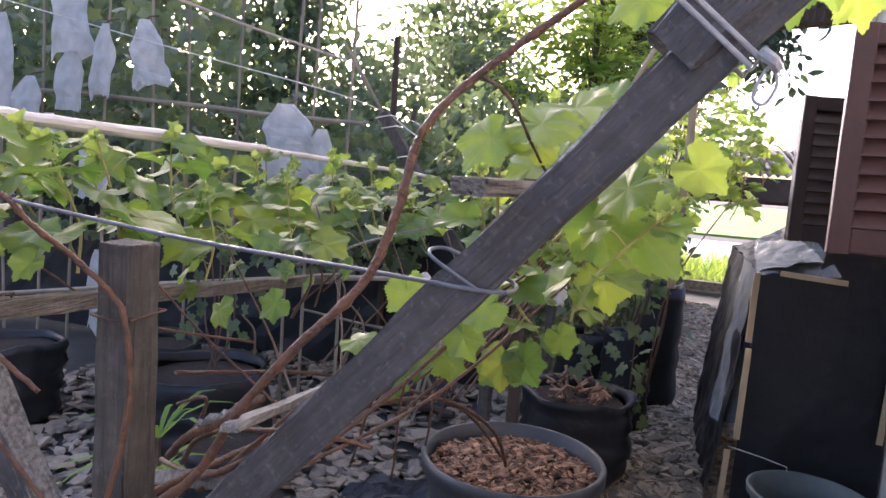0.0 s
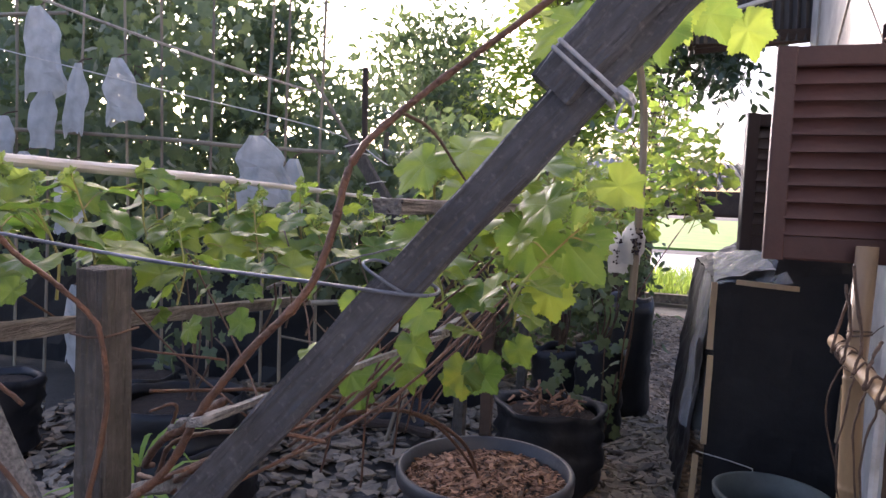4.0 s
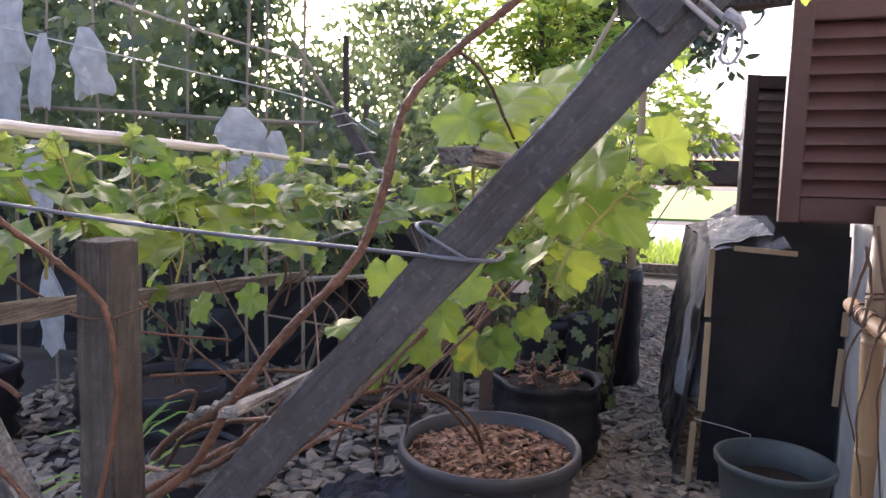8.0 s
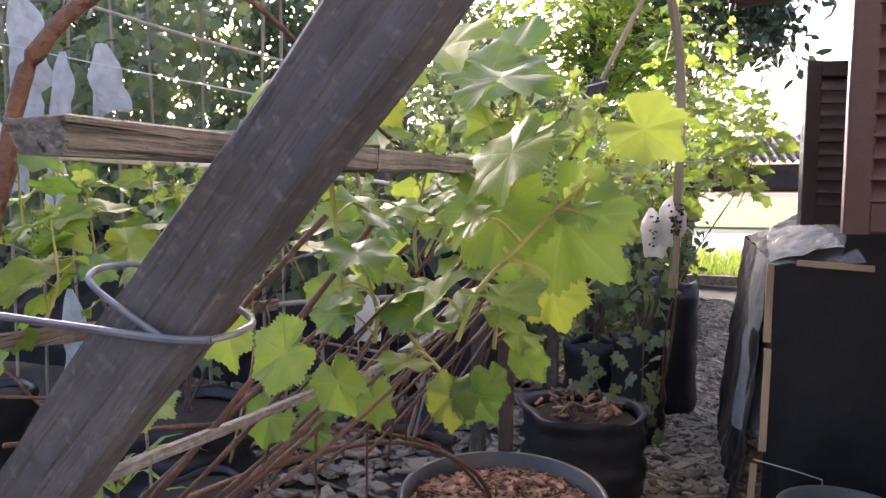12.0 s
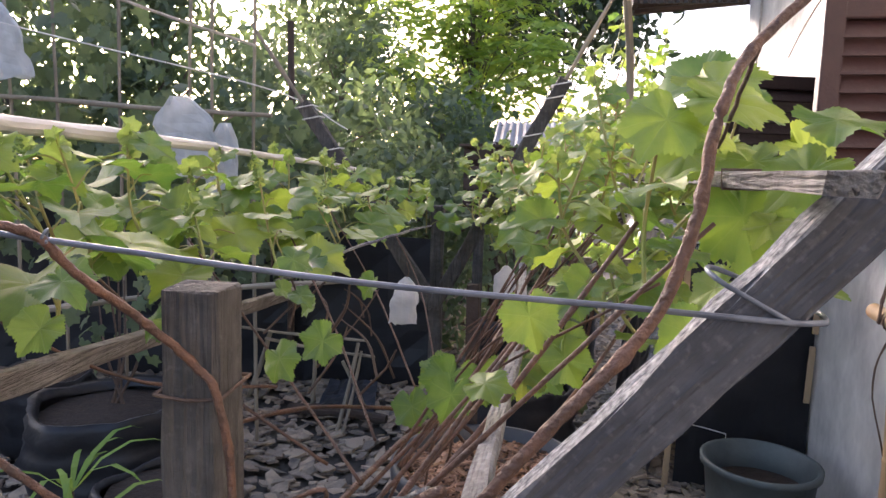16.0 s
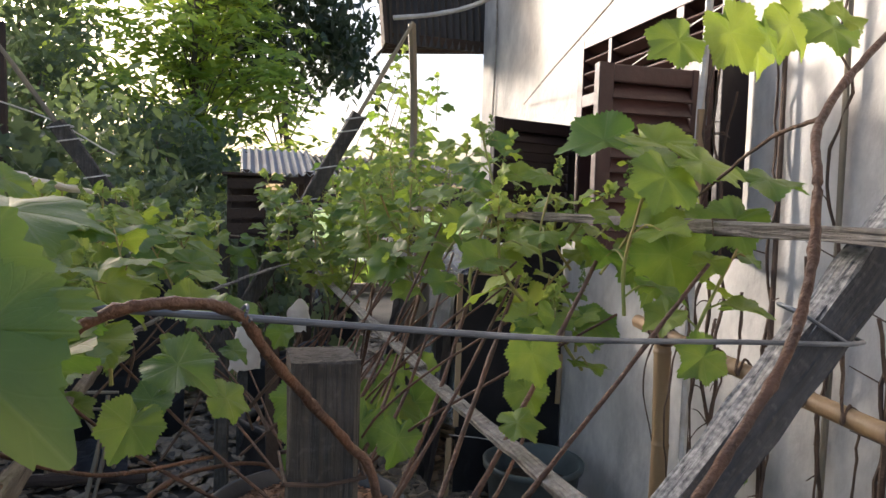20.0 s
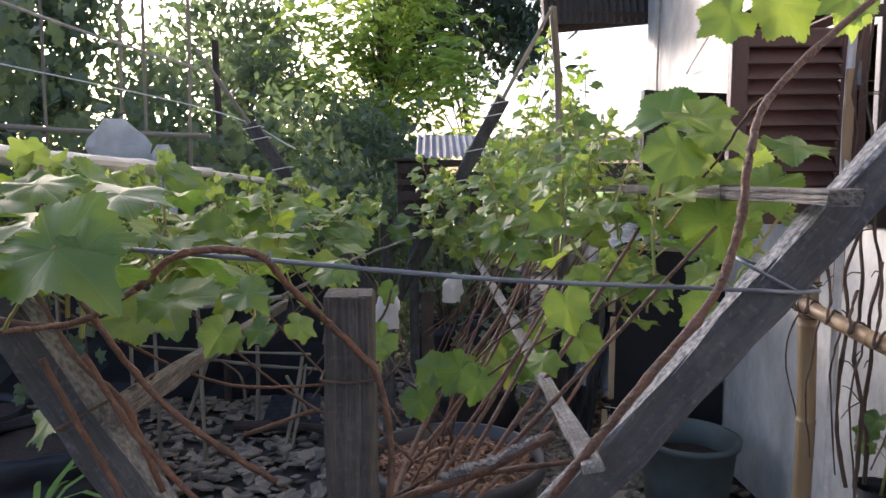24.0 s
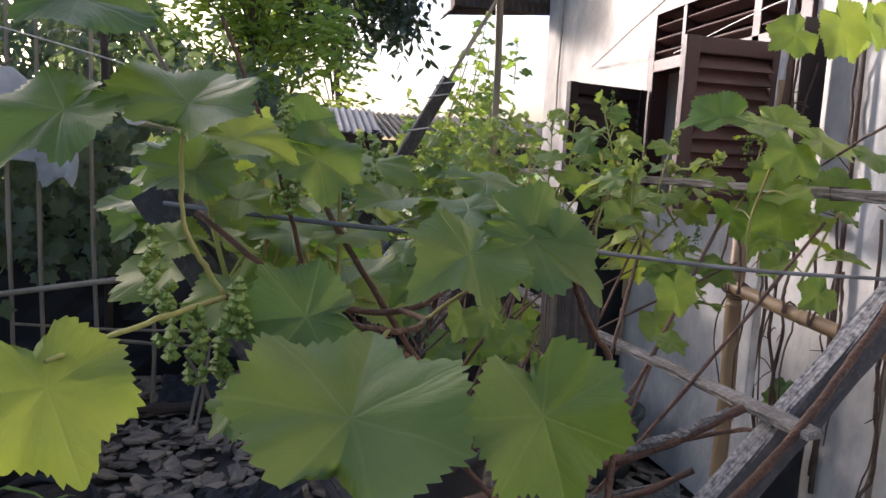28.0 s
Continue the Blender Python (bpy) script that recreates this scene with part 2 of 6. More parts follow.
M_BERRY = mat("dark_dried_grape", (0.035, 0.018, 0.03), (0.015, 0.01, 0.014), 0.45, 30, 4, 0.3, 120)
M_BAGFILM = mat("thin_white_plastic_bag", (0.72, 0.72, 0.72), (0.5, 0.5, 0.51), 0.4, 14, 6, 0.7, 45, spec=0.5, trans=((0.75, 0.75, 0.75), (0.55, 0.55, 0.56), 0.5), alpha=0.8)


def vine_leaf_material(name, base, base2, tr, tr2, share):
    """A lobed leaf with pale veins that run out from the stalk."""
    m = bpy.data.materials.new(name)
    m.use_nodes = True
    t = m.node_tree
    p = t.nodes["Principled BSDF"]
    N, L = t.nodes.new, t.links.new

    def math_node(op, a, b=None, c=None):
        n = N("ShaderNodeMath")
        n.operation = op
        for i, v in enumerate((a, b, c)):
            if v is None:
                continue
            if isinstance(v, (int, float)):
                n.inputs[i].default_value = v
            else:
                L(v, n.inputs[i])
        return n.outputs[0]

    co = N("ShaderNodeTexCoord")
    sp = N("ShaderNodeSeparateXYZ")
    L(co.outputs["Object"], sp.inputs[0])
    x, y = sp.outputs[0], sp.outputs[1]
    ang = math_node("ARCTAN2", x, y)
    r = math_node("SQRT", math_node("ADD", math_node("MULTIPLY", x, x), math_node("MULTIPLY", y, y)))
    off = math_node("PINGPONG", ang, 0.46)
    dist = math_node("MULTIPLY", off, r)
    vein = math_node("SUBTRACT", 1.0, math_node("MINIMUM", math_node("MULTIPLY", dist, 75.0), 1.0))
    side = math_node("PINGPONG", math_node("SUBTRACT", r, math_node("MULTIPLY", off, 0.75)), 0.07)
    vein2 = math_node("MULTIPLY", math_node("SUBTRACT", 1.0, math_node("MINIMUM", math_node("MULTIPLY", side, 70.0), 1.0)), 0.28)
    veins = math_node("MAXIMUM", vein, vein2)
    rnd = N("ShaderNodeObjectInfo").outputs["Random"]
    n1 = N("ShaderNodeTexNoise")
    n1.inputs["Scale"].default_value, n1.inputs["Detail"].default_value = 3.0, 6
    L(co.outputs["Object"], n1.inputs[0])
    fac = math_node("MULTIPLY_ADD", rnd, 1.0, math_node("MULTIPLY_ADD", n1.outputs[0], 1.3, -0.62))
    cols = []
    for a, b, pale in ((base, base2, (0.30, 0.38, 0.13)), (tr, tr2, (0.36, 0.44, 0.10))):
        mx = N("ShaderNodeMix")
        mx.data_type = "RGBA"
        L(fac, mx.inputs[0])
        mx.inputs[6].default_value, mx.inputs[7].default_value = (*a, 1), (*b, 1)
        mv = N("ShaderNodeMix")
        mv.data_type = "RGBA"
        L(math_node("MULTIPLY", veins, 0.17), mv.inputs[0])
        L(mx.outputs[2], mv.inputs[6])
        mv.inputs[7].default_value = (*pale, 1)
        cols.append(mv.outputs[2])
    L(cols[0], p.inputs["Base Color"])
    p.inputs["Roughness"].default_value = 0.43
    p.inputs["Specular IOR Level"].default_value = 0.5
    b = N("ShaderNodeBump")
    b.inputs["Strength"].default_value, b.inputs["Distance"].default_value = 0.4, 0.004
    L(math_node("SUBTRACT", n1.outputs[0], math_node("MULTIPLY", veins, 0.22)), b.inputs["Height"])
    L(b.outputs[0], p.inputs["Normal"])
    trn = N("ShaderNodeBsdfTranslucent")
    L(cols[1], trn.inputs[0])
    ms = N("ShaderNodeMixShader")
    ms.inputs[0].default_value = share
    L(p.outputs[0], ms.inputs[1]), L(trn.outputs[0], ms.inputs[2])
    L(ms.outputs[0], t.nodes["Material Output"].inputs[0])
    return m


M_VLEAF = vine_leaf_material("vine_leaf", (0.20, 0.262, 0.036), (0.08, 0.14, 0.026), (0.46, 0.57, 0.06), (0.20, 0.36, 0.045), 0.42)
# darker copy of the vine leaf, with shade put into its colour
M_VSHADED = vine_leaf_material("shaded_vine_leaf", (0.122, 0.185, 0.034), (0.062, 0.113, 0.024), (0.30, 0.43, 0.04), (0.15, 0.29, 0.04), 0.34)
M_VYOUNG = vine_leaf_material("young_vine_leaf", (0.24, 0.30, 0.10), (0.15, 0.22, 0.06), (0.52, 0.60, 0.11), (0.36, 0.48, 0.07), 0.42)
M_VYELLOW = vine_leaf_material("yellowing_vine_leaf", (0.30, 0.26, 0.05), (0.12, 0.18, 0.03), (0.6, 0.5, 0.05), (0.3, 0.38, 0.04), 0.45)

# ---- shapes ----
ORIGIN = {}
rng = random.Random(7)


def thing(name, at, label, category, group="", kind=""):
    ob = new(name)
    ob.empty_display_size = 0.05
    ob.location = at
    ORIGIN[ob] = Vector(at)
    return tagged(ob, label, category, group, kind)


def mesh_of(name, verts, faces, material, at=(0, 0, 0), smooth=False):
    me = bpy.data.meshes.new(name)
    v = np.asarray(verts, float) - np.array(at, float)
    me.from_pydata(v.tolist(), [], faces)
    me.materials.append(material)
    if smooth:
        me.polygons.foreach_set("use_smooth", [True] * len(me.polygons))
    me.update()
    return me


def part(name, shape, material, parent=None, label="", smooth=False):
    """One mesh object, from (verts, faces) in world places or a bmesh, under a thing or a part; parent None: a thing of its own."""
    if isinstance(shape, bmesh.types.BMesh):
        shape.verts.index_update()
        verts, faces = [v.co[:] for v in shape.verts], [[v.index for v in f.verts] for f in shape.faces]
        shape.free()
    else:
        verts, faces = shape
    at = ORIGIN[parent] if parent else Vector(np.mean(np.asarray(verts, float), axis=0).tolist())
    ob = new(name, mesh_of(name, verts, faces, material, at, smooth))
    if parent:
        ob.parent = parent
    else:
        ob.location = at
    ORIGIN[ob] = at
    return tagged(ob, label)


def structure(name, shape, material, label, smooth=False):
    ob = part(name, shape, material, None, label, smooth)
    return tagged(ob, category=name.split("_")[0], kind="structure")


def box(x0, x1, y0, y1, z0, z1, bevel=0.0):
    bm = bmesh.new()
    bmesh.ops.create_cube(bm, size=1.0)
    for v in bm.verts:
        v.co = Vector(((x0 + x1) / 2 + v.co.x * (x1 - x0), (y0 + y1) / 2 + v.co.y * (y1 - y0), (z0 + z1) / 2 + v.co.z * (z1 - z0)))
    if bevel:
        bmesh.ops.bevel(bm, geom=bm.edges[:], offset=bevel, segments=2, affect="EDGES", profile=0.6)
    return bm


def beam(p0, p1, w, h, side=(0, 1, 0), steps=14, rough=0.0015, chamfer=0.12, seed=1):
    """A timber from p0 to p1: w across, h along side; worn edges and a slightly uneven line."""
    r = random.Random(seed)
    p0, p1 = Vector(p0), Vector(p1)
    d = (p1 - p0).normalized()
    s = Vector(side)
    s = (s - d * s.dot(d)).normalized()
    u = d.cross(s).normalized()
    c = chamfer
    prof = [(-0.5 + c, -0.5), (0.5 - c, -0.5), (0.5, -0.5 + c), (0.5, 0.5 - c), (0.5 - c, 0.5), (-0.5 + c, 0.5), (-0.5, 0.5 - c), (-0.5, -0.5 + c)]
    verts, faces = [], []
    for i in range(steps + 1):
        f = i / steps
        base = p0.lerp(p1, f)
        sw = 1 + r.uniform(-0.03, 0.03)
        for a, b in prof:
            q = base + u * (a * w * sw) + s * (b * h * sw)
            q += Vector((r.uniform(-1, 1), r.uniform(-1, 1), r.uniform(-1, 1))) * rough
            if i in (0, steps):
                q += d * r.uniform(-1, 1) * rough * 2
            verts.append(q[:])
    n = len(prof)
    for i in range(steps):
        for j in range(n):
            faces.append([i * n + j, i * n + (j + 1) % n, (i + 1) * n + (j + 1) % n, (i + 1) * n + j])
    faces.append(list(range(n))[::-1])
    faces.append([steps * n + j for j in range(n)])
    return verts, faces


def spline(points, per=6):
    """A smooth line through the points."""
    p = [np.array(q, float) for q in points]
    p = [2 * p[0] - p[1]] + p + [2 * p[-1] - p[-2]]
    out = []
    for i in range(1, len(p) - 2):
        for k in range(per):
            t = k / per
            a, b, c, d = p[i - 1], p[i], p[i + 1], p[i + 2]
            out.append(0.5 * (2 * b + (c - a) * t + (2 * a - 5 * b + 4 * c - d) * t * t + (3 * b - 3 * c + d - a) * t**3))
    out.append(p[-2])
    return out


def tube(points, r0, r1=None, segs=7, per=5, knots=0, seed=0, wobble=0.0, smooth_line=True):
    """A round stem along the points, thinning from r0 to r1, with swollen knots."""
    r = random.Random(seed)
    r1 = r0 if r1 is None else r1
    line = spline(points, per) if smooth_line and len(points) > 1 else [np.array(q, float) for q in points]
    n = len(line)
    verts, faces = [], []
    ref = np.array((0.31, 0.27, 0.91))
    for i, q in enumerate(line):
        d = line[min(i + 1, n - 1)] - line[max(i - 1, 0)]
        d = d / (np.linalg.norm(d) + 1e-9)
        a = np.cross(d, ref)
        a /= np.linalg.norm(a) + 1e-9
        b = np.cross(d, a)
        rad = r0 + (r1 - r0) * i / max(n - 1, 1)
        if knots and i % knots == 0 and 0 < i < n - 1:
            rad *= 1.12 + r.random() * 0.22
        if wobble:
            q = q + np.array([r.uniform(-1, 1) for _ in range(3)]) * wobble
        for k in range(segs):
            w = 2 * math.pi * k / segs
            verts.append(tuple(q + (a * math.cos(w) + b * math.sin(w)) * rad * (1 + r.uniform(-0.06, 0.06))))
    for i in range(n - 1):
        for k in range(segs):
            faces.append([i * segs + k, i * segs + (k + 1) % segs, (i + 1) * segs + (k + 1) % segs, (i + 1) * segs + k])
    faces.append(list(range(segs))[::-1])
    faces.append([(n - 1) * segs + k for k in range(segs)])
    return verts, faces


def bamboo(p0, p1, r, pitch, seed, bend=0.004):
    """A straight hollow culm with a ring at every node and open cut ends."""
    g = random.Random(seed)
    p0, p1 = np.array(p0, float), np.array(p1, float)
    n = np.linalg.norm(p1 - p0)
    d = (p1 - p0) / n
    a = np.cross(d, (0.31, 0.87, 0.2))
    a /= np.linalg.norm(a)
    b = np.cross(d, a)
    rows = [(0.0, 0.78), (0.0, 1.0)]
    at = pitch * g.uniform(0.15, 0.5)
    while at < n - 0.03:
        rows += [(at - 0.012, 1.0), (at - 0.004, 1.05), (at, 1.07), (at + 0.003, 0.965), (at + 0.014, 0.985)]
        at += pitch * g.uniform(0.85, 1.15)
    rows += [(n, 1.0), (n, 0.78)]
    rows = [(0.06, 0.74)] + rows + [(n - 0.06, 0.74)]
    verts, faces, segs = [], [], 18
    for s, k in rows:
        o = p0 + d * s + a * bend * math.sin(7 * s + seed)
        for q in range(segs):
            w = 2 * math.pi * q / segs
            verts.append(tuple(o + (a * math.cos(w) + b * math.sin(w)) * r * k * (1 + 0.015 * math.sin(3 * w + s * 9))))
    for i in range(len(rows) - 1):
        for q in range(segs):
            faces.append([i * segs + q, i * segs + (q + 1) % segs, (i + 1) * segs + (q + 1) % segs, (i + 1) * segs + q])
    faces += [list(range(segs)), [(len(rows) - 1) * segs + q for q in range(segs)]]
    return verts, faces


def lathe(profile, at, segs=40, wobble=0.0, seed=0):
    """A turned shape: rows of radius and height, open at both ends unless a radius is 0."""
    r = random.Random(seed)
    verts, faces = [], []
    for rad, z in profile:
        for k in range(segs):
            w = 2 * math.pi * k / segs
            q = 1 + r.uniform(-1, 1) * wobble
            verts.append((at[0] + rad * q * math.cos(w), at[1] + rad * q * math.sin(w), at[2] + z))
    for i in range(len(profile) - 1):
        for k in range(segs):
            faces.append([i * segs + k, i * segs + (k + 1) % segs, (i + 1) * segs + (k + 1) % segs, (i + 1) * segs + k])
    return verts, faces


def merged(*shapes):
    verts, faces = [], []
    for v, f in shapes:
        n = len(verts)
        verts += list(v)
        faces += [[i + n for i in q] for q in f]
    return verts, faces


def scatter_leaves(centres, normals_up, size, spread, seed, kind="oval"):
    """Many small leaves as loose six-cornered blades round the given centres: verts and faces."""
    g = np.random.RandomState(seed)
    c = np.asarray(centres, float)
    n = len(c)
    pos = c + g.normal(0, 1, (n, 3)) * spread
    d = g.normal(0, 1, (n, 3))
    d[:, 2] -= normals_up
    d /= np.linalg.norm(d, axis=1)[:, None]
    s = np.cross(d, g.normal(0, 1, (n, 3)))
    s /= np.linalg.norm(s, axis=1)[:, None]
    up = np.cross(d, s)
    L = size * g.uniform(0.6, 1.3, n)[:, None]
    wide = 0.42 if kind == "oval" else 0.26
    pts = [pos, pos + d * L * 0.35 + s * L * wide * 0.5 + up * L * 0.05, pos + d * L * 0.7 + s * L * wide * 0.38, pos + d * L - up * L * 0.08, pos + d * L * 0.7 - s * L * wide * 0.38, pos + d * L * 0.35 - s * L * wide * 0.5 + up * L * 0.05]
    verts = np.stack(pts, 1).reshape(-1, 3)
    base = np.arange(n) * 6
    faces = np.stack([base, base + 1, base + 2, base + 3, base + 4, base + 5], 1)
    return verts.tolist(), faces.tolist()

# ---- ground ----
g_verts, g_faces = [], []
gx = [-3000, -300, -60, -20] + [-8 + 0.4 * i for i in range(41)] + [20, 60, 300, 3000]
gy = [-3000, -300, -60, -15] + [-4 + 0.4 * i for i in range(36)] + [14, 25, 60, 300, 3000]
for y in gy:
    for x in gx:
        near = abs(x) < 9 and -5 < y < 11
        g_verts.append((x, y, -0.03 + (noise.noise((x * 1.3, y * 1.3, 0)) * 0.012 if near else 0)))
for j in range(len(gy) - 1):
    for i in range(len(gx) - 1):
        a = j * len(gx) + i
        g_faces.append([a, a + 1, a + 1 + len(gx), a + len(gx)])
structure("ground", (g_verts, g_faces), M_EARTH, "dark damp earth of the yard, reaching the horizon")
structure("field", box(-60, 60, 24, 180, -0.05, 0.05), M_FIELD, "flat bright green rice field beyond the road")
structure("road", box(-60, 60, 13.2, 20.5, -0.04, 0.02), M_ROAD, "pale concrete road running past the yard")

# ---- house ----
WX = 1.30
WIN_Y0, WIN_Y1, SILL, HEAD, TRANS = 1.26, 2.20, 1.10, 1.66, 1.95
WALL_Y0, WALL_Y1, WALL_T, EAVE = -4.0, 3.43, 0.14, 3.2
for i, (a, b, c, d) in enumerate(((WALL_Y0, WIN_Y0, 0, EAVE), (WIN_Y1, WALL_Y1, 0, EAVE), (WIN_Y0, WIN_Y1, 0, SILL), (WIN_Y0, WIN_Y1, TRANS, EAVE))):
    structure("wall_east_%s" % "abcd"[i], box(WX, WX + WALL_T, a, b, c, d), M_WALL, "stained whitewashed masonry house wall")
structure("wall_end", box(WX + WALL_T, 5.0, WALL_Y1 - WALL_T, WALL_Y1, 0, EAVE), M_WALL, "whitewashed end wall of the house")
structure("wall_back", box(4.9, 5.0, WALL_Y0, WALL_Y1 - WALL_T, 0, EAVE), M_WALL, "whitewashed far wall of the house")
structure("wall_south", box(WX + WALL_T, 4.9, WALL_Y0, WALL_Y0 + WALL_T, 0, EAVE), M_WALL, "whitewashed south wall of the house")
structure("floor", box(WX + WALL_T, 4.9, WALL_Y0 + WALL_T, WALL_Y1 - WALL_T, 0, 0.1), M_ROAD, "plain cement floor inside the house")
structure("ceiling", box(WX - 0.5, 5.2, WALL_Y0 - 0.3, WALL_Y1, EAVE, EAVE + 0.08), M_DARKWOOD, "dark boarded ceiling and eaves of the house")

win = thing("window_1", (WX, 1.7, SILL), "red-brown timber window frame with a slatted transom, shutters open", "window", kind="structure")
fw = 0.05
for nm, b in (("jamb", (WIN_Y0, WIN_Y0 + fw, SILL, TRANS)), ("jamb", (WIN_Y1 - fw, WIN_Y1, SILL, TRANS)), ("mullion", (1.49, 1.53, SILL + fw, TRANS - fw)), ("mullion", (1.93, 1.955, HEAD + fw, TRANS - fw)),
              ("sill", (WIN_Y0 + fw, WIN_Y1 - fw, SILL, SILL + fw)), ("head", (WIN_Y0 + fw, WIN_Y1 - fw, TRANS - fw, TRANS)), ("transom_bar", (WIN_Y0 + fw, WIN_Y1 - fw, HEAD, HEAD + fw))):
    part(nm, box(WX - 0.018, WX + 0.06, b[0], b[1], b[2], b[3], 0.003), M_SHUT, win)
for i in range(4):
    z = HEAD + fw + 0.02 + i * 0.055
    part("slat", beam((WX + 0.01, WIN_Y0 + fw, z), (WX + 0.01, WIN_Y1 - fw, z), 0.05, 0.01, (0.5, 0, 0.86), 2, 0.0003, 0.1, i), M_SHUT, win)

# porch roof past the corner of the house
porch = thing("porch_roof", (1.3, 3.9, 2.2), "steep dark brown corrugated porch roof with a dark edge board", "roof")
pv, pf = [], []
for y, z in ((3.44, 2.16), (3.62, 2.95)):
    for i in range(61):
        x = 0.70 + i * 0.0105
        pv.append((x, y + 0.010 * math.sin(i * math.pi / 2), z))
for i in range(60):
    pf.append([i, i + 1, 62 + i, 61 + i])
part("sheet", (pv, pf), M_TIN_DARK, porch)
part("end_board", beam((0.705, 3.43, 2.14), (0.66, 3.60, 2.95), 0.025, 0.09, (0, 1, 0.1), 6, 0.001, 0.05, 4), M_DARKWOOD, porch)
part("fascia", beam((0.72, 3.47, 2.195), (1.32, 3.45, 2.195), 0.06, 0.025, (0, 1, 0), 6, 0.001, 0.05, 1), M_DARKWOOD, porch)
part("fascia", beam((0.72, 3.47, 2.2), (0.72, 3.76, 2.2), 0.09, 0.02, (1, 0, 0), 6, 0.001, 0.05, 1), M_SHUT_OLD, porch)
for y in (3.6, 3.74):
    part("rafter", beam((0.74, y, 2.2), (1.9, y, 2.3), 0.06, 0.04, (0, 1, 0), 4, 0.001, 0.05, 2), M_DARKWOOD, porch)
white_pole = thing("roof_pole", (1.0, 3.0, 2.2), "thin bent white pole tied under the porch eave", "pole")
part("pole", tube([(0.745, 3.42, 2.30), (0.95, 3.3, 2.31), (1.15, 3.1, 2.34), (1.28, 2.5, 2.36)], 0.014, 0.012, 8, 5, 0, 1), M_RAILW, white_pole)

# ---- trellis: near V frame ----
post = thing("trellis_post", (-0.024, 0.021, 0), "weathered square timber post at the centre of the trellis frame", "post")
part("post", beam((-0.024, 0.021, -0.03), (-0.024, 0.021, 1.13), 0.042, 0.042, (0, 1, 0), 20, 0.0012, 0.08, 3), M_POST, post)
part("wire_wrap", tube([(-0.047, -0.002, 1.06), (-0.024, -0.004, 1.058), (0.0, -0.002, 1.06), (0.0, 0.045, 1.063), (-0.048, 0.045, 1.062), (-0.047, -0.002, 1.06)], 0.0014, smooth_line=False), M_TENDRIL, post, "rusty binding wire")

rp = thing("trellis_plank", (-0.03, 0.0, 0.74), "grey weathered plank leaning out towards the house wall", "plank", "arms of the near trellis frame")
R0, RD = Vector((0.3395, -0.008, 1.150)), Vector((0.6674, 0, 0.7447))
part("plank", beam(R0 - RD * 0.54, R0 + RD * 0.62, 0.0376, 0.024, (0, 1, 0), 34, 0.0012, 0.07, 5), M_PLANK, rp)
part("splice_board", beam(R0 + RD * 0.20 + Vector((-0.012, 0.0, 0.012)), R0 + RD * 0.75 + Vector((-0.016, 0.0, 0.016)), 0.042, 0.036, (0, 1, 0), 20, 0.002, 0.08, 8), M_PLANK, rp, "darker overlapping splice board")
lp = thing("trellis_plank", (-0.03, 0.0, 0.74), "grey weathered plank leaning away from the house wall", "plank", "arms of the near trellis frame")
L0, LD = Vector((-0.3376, 0.02, 1.150)), Vector((-0.533, 0, 0.846))
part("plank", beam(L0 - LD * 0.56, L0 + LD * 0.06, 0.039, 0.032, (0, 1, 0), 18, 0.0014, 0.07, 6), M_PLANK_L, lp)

wire = thing("trellis_wire", (0.1, -0.04, 1.15), "grey galvanised wire stretched between the two trellis arms", "wire")
part("strand", tube([(-0.36, -0.01, 1.190), (-0.25, -0.055, 1.183), (-0.15, -0.067, 1.176), (-0.071, -0.066, 1.169), (0.1, -0.05, 1.151), (0.25, -0.032, 1.141), (0.337, -0.0245, 1.1355), (0.362, -0.019, 1.135)], 0.0018, segs=8), M_WIRE, wire)
part("loop", tube([(0.362, -0.019, 1.135), (0.366, -0.006, 1.136), (0.362, 0.008, 1.139), (0.335, 0.010, 1.150), (0.308, 0.006, 1.160), (0.300, -0.006, 1.161), (0.300, -0.018, 1.159), (0.309, -0.0235, 1.153), (0.341, -0.0235, 1.136)], 0.0015, segs=8, per=5), M_WIRE, wire)
part("tie", tube([(-0.073, -0.0690, 1.167), (-0.070, -0.0695, 1.172), (-0.070, -0.066, 1.175), (-0.073, -0.063, 1.171), (-0.071, -0.066, 1.166), (-0.068, -0.0695, 1.169)], 0.0009, 0.0009, 6, 4), M_WIRE, wire, "twisted wire tie")

rail = thing("trellis_rail", (0.33, 0.9, 1.21), "long flat grey slat lying on the outward arms of the trellis", "rail", "rails of the trellis")
part("slat", beam((0.345, -0.075, 1.212), (0.43, 1.95, 1.225), 0.012, 0.026, (1, 0, 0), 30, 0.0012, 0.1, 9), M_SLAT, rail)
stick = thing("trellis_rail", (0.17, 0.9, 1.0), "bleached lichen-grey slat tied low on the leaning plank", "rail", "rails of the trellis")
part("slat", beam((0.167, -0.074, 1.012), (0.192, 0.62, 0.972), 0.0075, 0.016, (1, 0, 0.25), 20, 0.001, 0.1, 3), M_STICK, stick)
part("slat", beam((0.190, 0.57, 0.982), (0.175, 1.9, 0.995), 0.0085, 0.018, (1, 0, 0.2), 20, 0.001, 0.1, 4), M_STICK, stick, "second slat lashed on end to end")
part("tie", tube([(0.17, 0.595, 0.975), (0.2, 0.6, 0.977), (0.197, 0.6, 1.0), (0.168, 0.6, 0.998), (0.17, 0.595, 0.975)], 0.0014, smooth_line=False), M_TENDRIL, stick)
railw = thing("trellis_rail", (-0.37, 0.9, 1.25), "bleached white bamboo rail along the trellis", "rail", "rails of the trellis")
